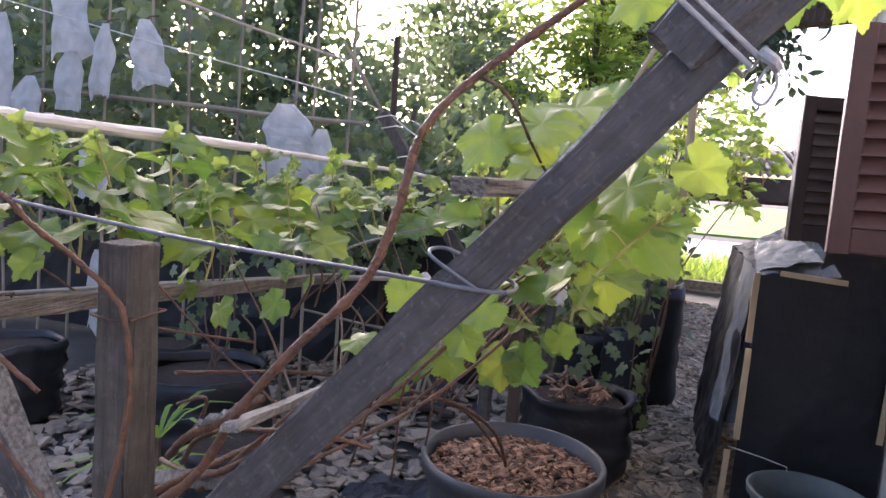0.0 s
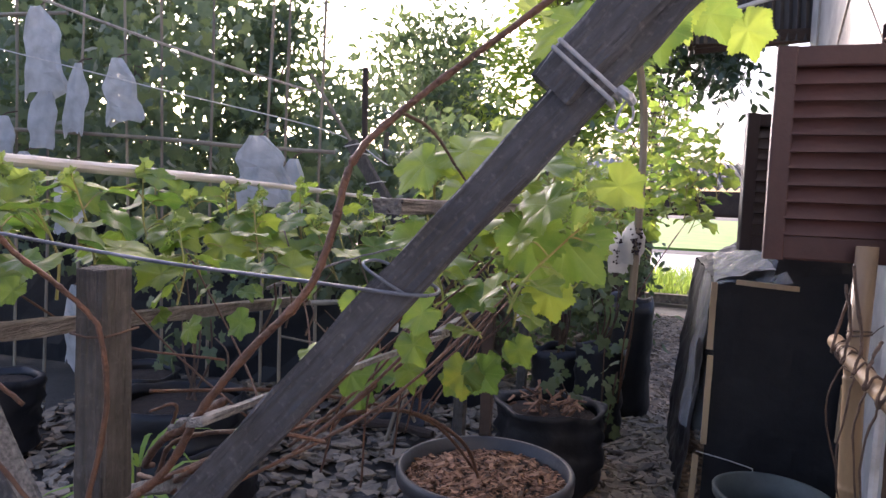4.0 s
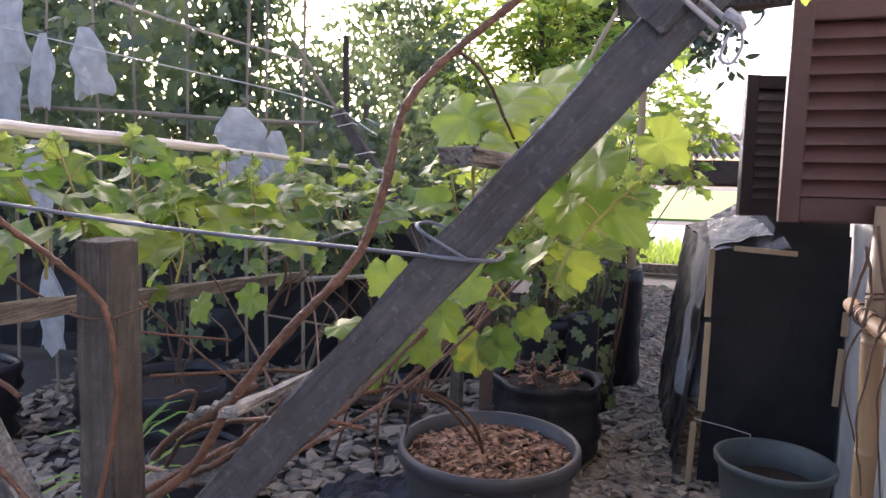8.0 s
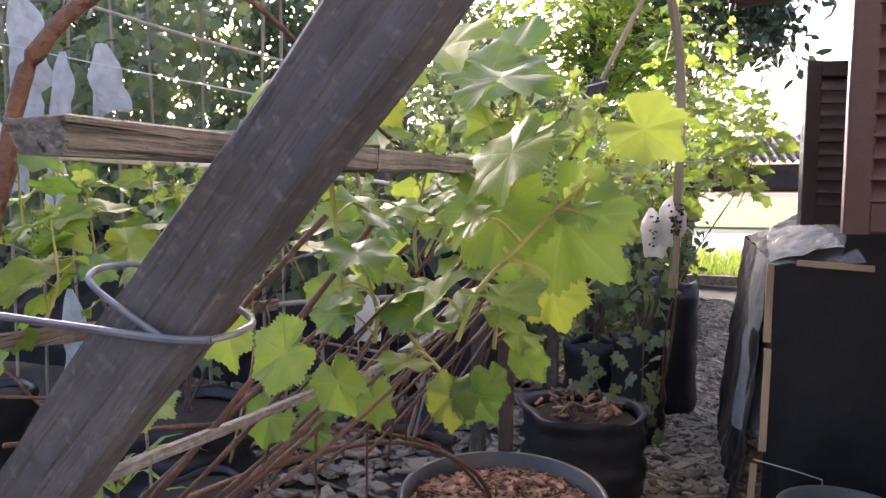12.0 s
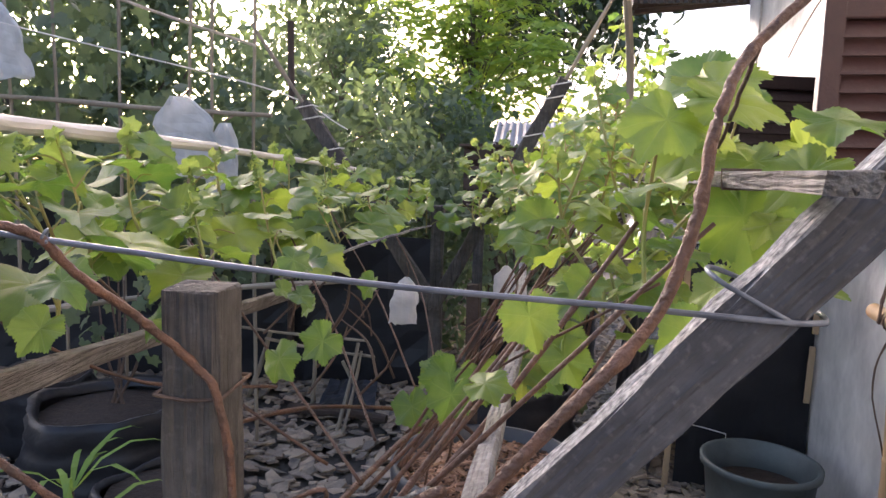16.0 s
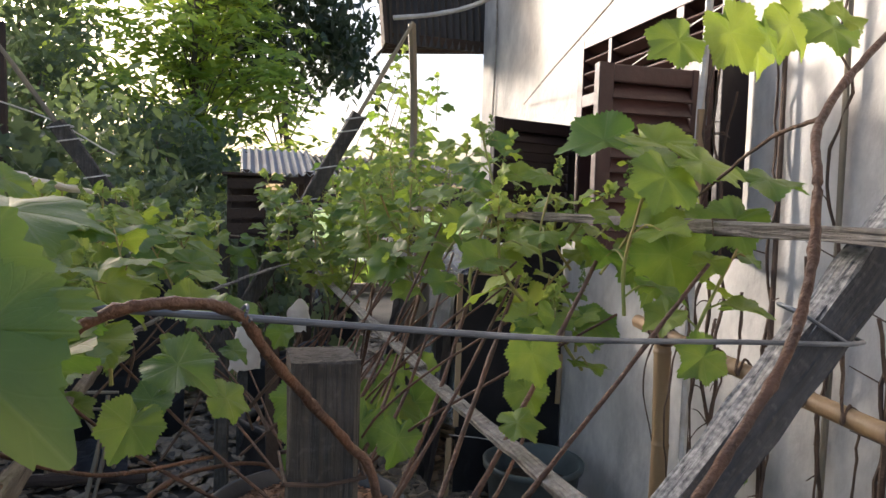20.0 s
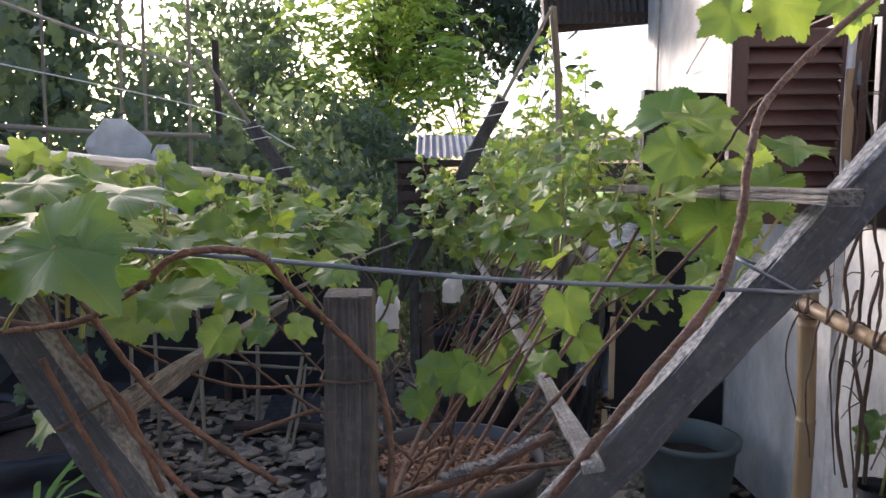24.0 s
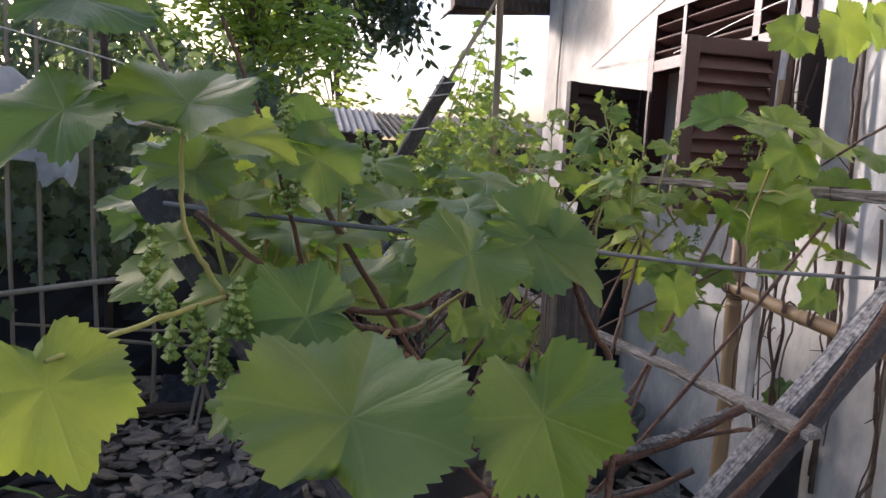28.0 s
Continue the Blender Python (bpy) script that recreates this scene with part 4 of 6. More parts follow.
# ---- black grow bags ----
def grow_bag(at, r, h, label, seed, tall=False):
    t = thing("grow_bag", at, label, "grow bag", "black grow bags")
    x, y, z = at
    prof = [(0.0, 0.0), (r * 0.9, 0.0)] + [(r * (1 + 0.05 * math.sin(q * 2.3 + seed)), h * q / 10) for q in range(1, 11)] + [(r * 0.9, h * 0.98), (r * 0.88, h * 0.9)]
    verts, faces = lathe(prof, at, 36)
    out = []
    for q in verts:
        v = Vector(q) - Vector(at)
        k = 1 + 0.16 * noise.noise((v.x * 7 + seed, v.y * 7, v.z * 5)) + 0.06 * noise.noise((v.x * 24 + seed, v.y * 24, v.z * 16))
        z = v.z * (1 + (0.10 * noise.noise((v.x * 6, v.y * 6, seed)) if v.z > h * 0.8 else 0))
        out.append((x + v.x * k, y + v.y * k, z))
    part("bag", (out, faces), M_BLACK, t, smooth=True)
    part("soil", lathe([(0.0, h * 0.91), (r * 0.9, h * 0.88)], at, 18, 0.03, seed), M_SOIL, t)
    return t


for i, (x, y, r, h) in enumerate(((-0.95, 1.5, 0.17, 0.22), (-1.35, 1.85, 0.27, 0.34), (-1.85, 2.15, 0.2, 0.33), (0.17, 2.35, 0.23, 0.36), (-2.3, 1.7, 0.22, 0.35), (-0.72, 0.55, 0.16, 0.3))):
    grow_bag((x, y, 0), r, h, "black plastic grow bag filled with soil, standing on slate", 70 + i)
for i, (x, y, r, h) in enumerate(((0.33, 3.1, 0.13, 0.5), (0.47, 3.55, 0.13, 0.72), (0.08, 3.4, 0.16, 0.4))):
    grow_bag((x, y, 0), r, h, "tall black sack wrapped round a plant beside the path", 80 + i)
for i, (x, y, z) in enumerate(((0.33, 3.1, 0.45), (0.08, 3.4, 0.36), (0.3, 2.6, 0.0), (-1.35, 1.9, 0.3))):
    r = random.Random(300 + i)
    t = thing("shrub", (x, y, z), "dim leafy shrub with thin bare twigs in a grow bag", "shrub", "shrubs in grow bags")
    for j in range(5):
        e = (x + r.uniform(-0.15, 0.15), y + r.uniform(-0.12, 0.12), z + r.uniform(0.3, 0.6))
        part("stem", tube([(x + r.uniform(-0.03, 0.03), y, z), ((x + e[0]) / 2 + 0.03, y, z + 0.2), e], 0.006, 0.003, 6, 4, 3, j), M_TENDRIL, t)
    part("foliage", climbing_leaves(46, ((x - 0.17, x + 0.17), (y - 0.14, y + 0.14), (z + 0.16, z + 0.6)), 0.085, 330 + i), M_LEAF_TREE, t)
# soil litter on the grow bag behind the pot
litter = merged(*[beam((0.17 + 0.17 * math.cos(a * 2.4) * f, 2.35 + 0.17 * math.sin(a * 2.4) * f, 0.335 + 0.02 * (a % 3)), (0.17 + 0.17 * math.cos(a * 2.4) * f + 0.06 * math.cos(a), 2.35 + 0.17 * math.sin(a * 2.4) * f + 0.06 * math.sin(a), 0.345 + 0.02 * (a % 4)), 0.012, 0.006, (0, 0, 1), 2, 0.003, 0.1, a) for a, f in ((i, 0.3 + 0.7 * ((i * 37) % 10) / 10) for i in range(40))])
lit = part("bark_litter", litter, M_CHIP)
tagged(lit, "pile of reddish dry bark strips on the grow bag", "bark", kind="stuff")
cloth = part("plastic_sheet", sheet([(-0.62, 1.45, 0.015), (-0.15, 1.5, 0.02), (-0.2, 1.85, 0.07), (-0.55, 1.9, 0.03)], 22, 16, 0.045, 31), M_BLACK)
tagged(cloth, "crumpled black plastic sheet lying on the stones", "plastic sheet")

# low stand of thin sticks on the stones
stand = thing("stick_stand", (-0.85, 2.72, 0), "low rickety stand of thin grey sticks on the slate", "stand")
for i, (a, b, rad) in enumerate((((-0.85, 2.72, 0.0), (-0.835, 2.72, 0.44), 0.011), ((-0.66, 2.50, 0.0), (-0.60, 2.66, 0.40), 0.010), ((-0.63, 2.50, 0.0), (-0.585, 2.66, 0.36), 0.008), ((-1.27, 2.92, 0.0), (-1.12, 2.86, 0.38), 0.013), ((-0.58, 2.78, 0.0), (-0.70, 2.74, 0.28), 0.010))):
    part("stick", tube([a, (Vector(a).lerp(Vector(b), 0.5) + Vector((0.006, 0, 0)))[:], b], rad, rad * 0.85, 7, 4, 3, 40 + i, 0.001), M_BAMBOO_GREY, stand)
for i, (a, b, rad) in enumerate((((-1.14, 2.84, 0.345), (-0.52, 2.66, 0.335), 0.008), ((-1.45, 2.80, 0.425), (-0.56, 2.66, 0.41), 0.007))):
    part("crossbar", tube([a, (Vector(a).lerp(Vector(b), 0.5) + Vector((0, 0, -0.008)))[:], b], rad, rad * 0.8, 7, 5, 3, 50 + i, 0.001), M_BAMBOO_GREY, stand)
log = thing("log", (-0.7, 2.66, 0), "dark thin log lying on the slate before the sticks", "log")
part("log", tube([(-0.95, 2.68, 0.045), (-0.7, 2.66, 0.05), (-0.45, 2.62, 0.045)], 0.026, 0.021, 9, 5, 3, 61, 0.003), M_DARKWOOD, log)
sack = part("sack", sheet([(-0.84, 2.76, 0.02), (-0.54, 2.75, 0.02), (-0.56, 2.92, 0.13), (-0.82, 2.93, 0.13)], 14, 10, 0.03, 44), M_BLACK)
tagged(sack, "crumpled dark plastic sack lying on the slate", "sack")

# ---- coop on a post, tin roof, pavilion ----
coop = thing("bird_coop", (-0.06, 2.9, 0), "small dark wooden coop of spaced boards on a post", "coop")
part("post", beam((-0.06, 2.95, 0), (-0.06, 2.95, 1.08), 0.05, 0.05, (0, 1, 0), 8, 0.002, 0.1, 1), M_POST, coop)
for i, z in enumerate((1.10, 1.17, 1.24, 1.31)):
    part("board", beam((-0.135, 2.86, z), (0.03, 2.86, z + 0.008), 0.048 if i != 2 else 0.028, 0.012, (0, 1, 0), 4, 0.001, 0.08, i), M_DARKWOOD, coop)
    part("board", beam((0.03, 2.86, z), (0.035, 3.05, z), 0.045, 0.012, (1, 0, 0), 4, 0.001, 0.08, i), M_DARKWOOD, coop)
for x in (-0.128, 0.022):
    part("upright", beam((x, 2.875, 1.06), (x, 2.875, 1.35), 0.018, 0.018, (0, 1, 0), 4, 0.001, 0.08, 4), M_DARKWOOD, coop)
part("back", box(-0.135, 0.03, 3.05, 3.062, 1.06, 1.35, 0.002), M_DARKWOOD, coop)
part("floor_board", box(-0.135, 0.03, 2.87, 3.05, 1.055, 1.067, 0.002), M_DARKWOOD, coop)
part("lid", box(-0.16, 0.06, 2.83, 3.09, 1.35, 1.363, 0.003), M_DARKWOOD, coop)


def corrugated(x0, x1, y0, y1, z0, z1, pitch=0.05, amp=0.012):
    n = int((x1 - x0) / pitch * 4)
    verts, faces = [], []
    for y, z in ((y0, z0), (y1, z1)):
        for i in range(n + 1):
            verts.append((x0 + (x1 - x0) * i / n, y, z + amp * math.sin(i * math.pi / 2)))
    for i in range(n):
        faces.append([i, i + 1, n + 2 + i, n + 1 + i])
    return verts, faces


shed = thing("tin_shed", (0.0, 4.6, 0), "small open shed with a rusty corrugated tin roof", "shed")
part("roof", corrugated(-0.08, 0.40, 4.15, 4.75, 1.42, 1.62), M_TIN, shed)
for x, y in ((-0.05, 4.2), (0.36, 4.2), (-0.05, 4.7), (0.36, 4.7)):
    part("post", beam((x, y, 0), (x, y, 1.44 + (y - 4.2) * 0.3), 0.06, 0.06, (0, 1, 0), 6, 0.002, 0.1, 2), M_DARKWOOD, shed)
part("beam", beam((-0.09, 4.2, 1.38), (0.41, 4.2, 1.38), 0.05, 0.04, (0, 1, 0), 6, 0.002, 0.1, 3), M_DARKWOOD, shed)

pav = thing("roadside_pavilion", (2.2, 8.4, 0), "dark open pavilion with a low blackened corrugated roof by the road", "pavilion")
part("roof", corrugated(0.4, 4.8, 7.7, 9.6, 1.52, 1.95, 0.09, 0.02), M_TIN_DARK, pav)
part("fascia", beam((0.4, 7.72, 1.36), (4.8, 7.72, 1.36), 0.26, 0.04, (0, 1, 0), 8, 0.002, 0.04, 5), M_DARKWOOD, pav)
part("ceiling", box(0.4, 4.8, 7.75, 9.6, 1.2, 1.23), M_DARKWOOD, pav)
for x, y in ((0.5, 7.8), (2.0, 7.8), (3.4, 7.8), (0.5, 9.5), (4.7, 9.5)):
    part("post", beam((x, y, 0), (x, y, 1.5), 0.09, 0.09, (0, 1, 0), 6, 0.002, 0.1, 6), M_DARKWOOD, pav)

# ---- grass by the road ----
gg = np.random.RandomState(5)
n = 9000
gp = np.stack([gg.uniform(-6, 8, n), gg.uniform(9.2, 13.0, n), np.zeros(n)], 1)
L = gg.uniform(0.12, 0.4, n)[:, None]
lean = gg.normal(0, 0.35, (n, 3))
lean[:, 2] = 1
w = gg.normal(0, 1, (n, 3))
w[:, 2] = 0
w /= np.linalg.norm(w, axis=1)[:, None]
gv = np.stack([gp - w * 0.012, gp + w * 0.012, gp + lean * L * 0.6 + w * 0.01, gp + lean * L + np.array((0, 0, -0.1)) * L], 1).reshape(-1, 3)
gf = (np.arange(n)[:, None] * 4 + np.arange(4)[None]).tolist()
tagged(part("verge_grass", (gv.tolist(), gf), M_GRASS), "bright fresh grass along the road verge", "grass", kind="stuff")
tagged(part("kerb_wall", box(-8, 8, 9.0, 9.15, 0, 0.12, 0.01), M_STONES), "low dark stone edging before the verge", "edging", kind="structure")

# ---- vine leaves and shoots ----
def leaf_mesh(name, seed, material, cup, fold, wave, curl=0.2, teeth=46):
    """A broad, shallowly lobed grape leaf about one unit wide, sharply toothed, stalk at the origin, tip along y."""
    r = random.Random(seed)
    side = r.uniform(-0.06, 0.06)
    lobes = ((0.0, 0.56, 0.62), (0.95 + side, 0.515 + r.uniform(-0.02, 0.02), 0.60), (-0.95 + side, 0.515 + r.uniform(-0.02, 0.02), 0.60), (1.85, 0.475, 0.65), (-1.85, 0.475, 0.65), (2.55, 0.44, 0.42), (-2.55, 0.44, 0.42))
    rims = []
    for k in range(teeth):
        mid = -math.pi + 2 * math.pi * (k + 0.5) / teeth
        bite = r.uniform(0.05, 0.10)
        for step, cut in ((-0.42, 1.0), (0.05, 0.35), (0.34, 0.0)):
            a = mid + step * 2 * math.pi / teeth * (1 if mid > 0 else -1) * -1
            rad = 0.43
            for c, top, wid in lobes:
                rad = max(rad, top * math.exp(-((a - c) / wid) ** 2))
            if abs(a) > 2.72:
                rad *= 0.25 + 0.75 * max(0.0, math.pi - abs(a)) / 0.42
            rims.append((a, rad * (1.03 - bite * cut)))
    rims.sort()
    n = len(rims)
    verts = [(0.0, 0.0, 0.0)]
    for f in (0.3, 0.6, 0.86, 1.0):
        for a, rad in rims:
            q = rad * f if f == 1.0 else f * (0.5 * 0.44 + 0.5 * rad)
            x, y = q * math.sin(a), q * math.cos(a)
            puff = 0.5 - 0.5 * math.cos(2 * math.pi * a / 0.92)
            z = -cup * q * q + fold * abs(x) - curl * max(0.0, y) ** 2 + 0.055 * puff * q * (1 - 0.5 * f) + 0.012 * math.sin(21 * x + seed) * math.sin(19 * y + 2 * seed) + wave * f * f * math.sin(2 * a + seed) * 0.5 + wave * f**3 * 0.55 * math.sin(5 * a + 2.3 * seed)
            verts.append((x, y, z))
    faces = [[0, 1 + k, 1 + (k + 1) % n] for k in range(n)]
    for ring in range(3):
        o = 1 + ring * n
        faces += [[o + k, o + n + k, o + n + (k + 1) % n, o + (k + 1) % n] for k in range(n)]
    return mesh_of(name, verts, faces, material, smooth=True)


LEAVES = {
    "full": [leaf_mesh("vine_leaf", s, M_VLEAF, c, f, w, u) for s, c, f, w, u in ((1, 0.18, 0.06, 0.05, 0.3), (2, 0.05, 0.16, 0.06, 0.2), (3, 0.3, 0.0, 0.08, 0.35), (4, -0.1, 0.2, 0.05, 0.5), (5, 0.25, 0.1, 0.09, 0.1), (6, 0.05, -0.08, 0.1, 0.3), (7, 0.1, 0.3, 0.06, 0.25), (8, 0.15, 0.2, 0.1, 0.45), (9, 0.35, 0.1, 0.07, 0.2))],
    "shaded": [leaf_mesh("shaded_leaf", s, M_VSHADED, c, f, w, u) for s, c, f, w, u in ((31, 0.1, 0.3, 0.06, 0.25), (32, 0.15, 0.2, 0.1, 0.45), (33, 0.35, 0.1, 0.07, 0.2), (34, 0.1, 0.12, 0.09, 0.3))],
    "young": [leaf_mesh("young_leaf", s, M_VYOUNG, c, f, w, u, 26) for s, c, f, w, u in ((11, -0.4, 0.4, 0.1, 0.1), (12, 0.5, 0.2, 0.12, 0.3), (13, -0.2, 0.6, 0.1, 0.0), (14, 0.3, 0.4, 0.15, 0.4))],
    "yellow": [leaf_mesh("yellowing_leaf", s, M_VYELLOW, c, f, w, u) for s, c, f, w, u in ((21, 0.3, 0.1, 0.09, 0.4), (22, 0.5, 0.15, 0.12, 0.3))],
}


def leaf(parent, at, size, tip, face, kind="full", pick=None):
    """One leaf as an object: stalk end at the place, tip towards tip, upper side towards face."""
    y = Vector(tip).normalized()
    z = Vector(face)
    z = (z - y * z.dot(y))
    z = z.normalized() if z.length > 1e-4 else y.orthogonal().normalized()
    x = y.cross(z)
    m = Matrix((x, y, z)).transposed().to_4x4()
    me = LEAVES[kind][(rng.randrange(999) if pick is None else pick) % len(LEAVES[kind])]
    ob = new("leaf" if kind != "young" else "young_leaf", me)
    ob.parent = parent
    ob.matrix_basis = Matrix.Translation(Vector(at) - ORIGIN[parent]) @ m @ Matrix.Diagonal((size, size, size, 1))
    return ob


def petiole(a, b, sag=0.2):
    a, b = Vector(a), Vector(b)
    mid = a.lerp(b, 0.5) + Vector((0, 0, (b - a).length * sag))
    return tube([a[:], mid[:], b[:]], 0.0013, 0.0010, 5, 3)


def buds(at, length, seed):
    """A hanging or upright flower cluster of many tiny green buds: verts and faces."""
    r = random.Random(seed)
    shapes = []
    for i in range(46):
        f = r.random()
        rad = length * 0.22 * (1 - 0.75 * f) * math.sqrt(r.random())
        a = r.uniform(0, 6.28)
        c = Vector((at[0] + rad * math.cos(a), at[1] + rad * math.sin(a), at[2] + length * f))
        s = r.uniform(0.0014, 0.0026)
        v = [(c + Vector(d) * s)[:] for d in ((1, 0, 0), (-1, 0, 0), (0, 1, 0), (0, -1, 0), (0, 0, 1), (0, 0, -1))]
        shapes.append((v, [[0, 2, 4], [2, 1, 4], [1, 3, 4], [3, 0, 4], [2, 0, 5], [1, 2, 5], [3, 1, 5], [0, 3, 5]]))
    return merged(*shapes)


M_BUD = mat("green_flower_bud", (0.17, 0.24, 0.045), (0.10, 0.16, 0.03), 0.6, 60, 3, 0.1, 100)


def shoot(vine, base, tip, n, big, small, seed, cluster=True, young=3, toward=(0, -0.52, 0.9)):
    """A green shoot with alternate stalked leaves and a tuft of young leaves at its end."""
    r = random.Random(seed)
    base, tip = Vector(base), Vector(tip)
    side = Vector((r.uniform(-1, 1), r.uniform(-1, 1), 0)) * (tip - base).length * 0.12
    line = [base, base.lerp(tip, 0.35) + side, base.lerp(tip, 0.7) + side * 0.6, tip]
    pts = [Vector(q.tolist()) for q in spline([p[:] for p in line], 8)]
    stems = [tube([p[:] for p in line], 0.0022, 0.0012, 6, 5, 4, seed)]
    spots = []
    for i in range(n):
        f = 0.08 + 0.87 * (i + r.uniform(0, 0.5)) / n
        p = pts[min(int(f * (len(pts) - 1)), len(pts) - 1)]
        a = i * 2.4 + r.uniform(-0.7, 0.7) + seed
        size = big + (small - big) * f**1.3
        size *= r.uniform(0.8, 1.15)
        out = Vector((math.cos(a), math.sin(a), r.uniform(0.0, 0.6))).normalized()
        e = p + out * size * r.uniform(0.45, 0.85)
        stems.append(petiole(p, e))
        spots.append((e, size, out))
    ob = part("shoot", merged(*stems), M_CANE_GREEN, vine)
    for e, size, out in spots:
        tipdir = Vector((out.x, out.y, 0)) + Vector((r.uniform(-0.3, 0.3), r.uniform(-0.3, 0.3), r.uniform(-0.5, 0.15)))
        face = Vector(toward) + Vector((r.uniform(-0.5, 0.5), r.uniform(-0.5, 0.35), r.uniform(-0.25, 0.4))) + out * 0.25
        leaf(ob, e, size, tipdir, face)
    for i in range(young):
        a = i * 2.1 + seed
        out = Vector((math.cos(a), math.sin(a), 0.9 + r.uniform(-0.3, 0.6)))
        leaf(ob, tip - (tip - base) * 0.05 * i, small * r.uniform(0.4, 0.75), out, Vector(toward) + out.cross(Vector((0.3, 0.2, 0.9))), "young")
    if cluster:
        q = base.lerp(tip, r.uniform(0.55, 0.8))
        part("flower_spike", buds((q.x + r.uniform(-0.02, 0.02), q.y - 0.012, q.z + 0.01), r.uniform(0.03, 0.055), seed), M_BUD, ob)
    return ob


def cane(vine, pts, r0, r1, seed, label="", material=None):
    return part("cane", tube(pts, r0 * 0.53, r1 * 0.53, 8, 9, 7, seed, 0.0004), material or M_CANE, vine, label, smooth=True)


# -- vine along the rails by the house --
v1 = thing("grape_vine", (0.105, 1.40, 0.38), "grape vine with red-brown canes and fresh green leaves on the rails", "vine", "grape vines")
cane(v1, [(0.10, 1.38, 0.36), (0.09, 1.2, 0.55), (0.05, 0.9, 0.72), (0.03, 0.55, 0.82), (0.0, 0.2, 0.86), (-0.01, 0.0, 0.87)], 0.010, 0.0068, 31, "old red-brown main stem")
cane(v1, [(-0.01, -0.02, 0.86), (0.06, -0.04, 0.905), (0.12, -0.05, 0.955), (0.165, -0.062, 1.02), (0.216, -0.059, 1.083), (0.262, -0.05, 1.135), (0.283, -0.045, 1.19), (0.294, -0.035, 1.248), (0.324, -0.005, 1.294), (0.40, 0.02, 1.36), (0.52, 0.04, 1.45)], 0.0078, 0.0056, 32)
cane(v1, [(0.324, -0.005, 1.296), (0.335, 0.06, 1.285), (0.345, 0.16, 1.24), (0.35, 0.24, 1.215)], 0.0035, 0.002, 33, "black twisted tie", M_TENDRIL)
for i, (a, b, c) in enumerate((((0.02, 0.10, 0.83), (0.12, 0.22, 0.95), (0.27, 0.40, 1.14)), ((0.03, 0.14, 0.82), (0.17, 0.20, 0.99), (0.30, 0.26, 1.17)), ((0.05, 0.30, 0.83), (0.16, 0.42, 0.95), (0.30, 0.62, 1.15)),
                               ((0.04, 0.42, 0.83), (0.15, 0.60, 0.95), (0.28, 0.85, 1.13)), ((0.06, 0.55, 0.80), (0.19, 0.75, 0.95), (0.34, 1.05, 1.17)), ((0.07, 0.7, 0.78), (0.16, 1.0, 0.92), (0.30, 1.35, 1.14)),
                               ((0.02, 0.08, 0.86), (0.19, 0.10, 1.03), (0.335, 0.12, 1.18)), ((0.08, 0.9, 0.74), (0.16, 1.2, 0.92), (0.28, 1.65, 1.12)))):
    cane(v1, [a, b, c], 0.0066 if i < 4 else 0.005, 0.0045 if i < 4 else 0.0035, 40 + i)
for i in range(7):
    r = random.Random(3300 + i)
    y0 = 0.12 + 0.13 * i
    a = Vector((0.03 + r.uniform(-0.03, 0.04), y0, 0.85 - 0.10 * y0))
    c = Vector((r.uniform(0.22, 0.40), y0 + r.uniform(0.02, 0.30), r.uniform(1.06, 1.22)))
    m = a.lerp(c, 0.5) + Vector((r.uniform(-0.02, 0.03), 0.0, r.uniform(-0.03, 0.01)))
    cane(v1, [a[:], m[:], c[:]], r.uniform(0.0042, 0.006), 0.0032, 3320 + i)
cane(v1, [(0.10, 1.36, 0.40), (0.0, 1.15, 0.62), (-0.14, 0.7, 0.8), (-0.2, 0.3, 0.9)], 0.009, 0.006, 36)
k = 0
for y, x, z, h in ((0.2, 0.30, 1.12, 0.13), (0.32, 0.34, 1.15, 0.15), (0.36, 0.27, 1.10, 0.14), (0.46, 0.33, 1.14, 0.16), (0.5, 0.24, 1.08, 0.17), (0.56, 0.33, 1.15, 0.18), (0.63, 0.28, 1.11, 0.19), (0.7, 0.36, 1.17, 0.2), (0.78, 0.24, 1.06, 0.18),
                   (0.86, 0.32, 1.14, 0.2), (0.95, 0.27, 1.1, 0.18), (1.02, 0.36, 1.17, 0.2), (1.1, 0.22, 1.04, 0.2), (1.18, 0.31, 1.13, 0.19), (1.28, 0.25, 1.08, 0.2), (1.36, 0.36, 1.16, 0.2), (1.45, 0.29, 1.12, 0.2), (1.55, 0.22, 1.04, 0.2), (1.62, 0.34, 1.14, 0.22), (1.72, 0.27, 1.1, 0.22), (1.82, 0.36, 1.17, 0.2)):
    k += 1
    r = random.Random(900 + k)
    near = y < 0.6
    shoot(v1, (x, y, z), (x + r.uniform(-0.05, 0.07), y + r.uniform(-0.06, 0.04), z + h * r.uniform(0.85, 1.25)), 9 if not near else 4, 0.072 if near else 0.083, 0.04, 300 + k, k % 2 == 0)
for i in range(14):
    r = random.Random(2900 + i)
    b0 = Vector((r.uniform(0.22, 0.42), r.uniform(0.18, 0.8), r.uniform(1.02, 1.2)))
    shoot(v1, b0, b0 + Vector((r.uniform(-0.08, 0.1), r.uniform(-0.06, 0.04), r.uniform(0.06, 0.13))), 5, 0.062, 0.035, 2950 + i, i % 2 == 0)
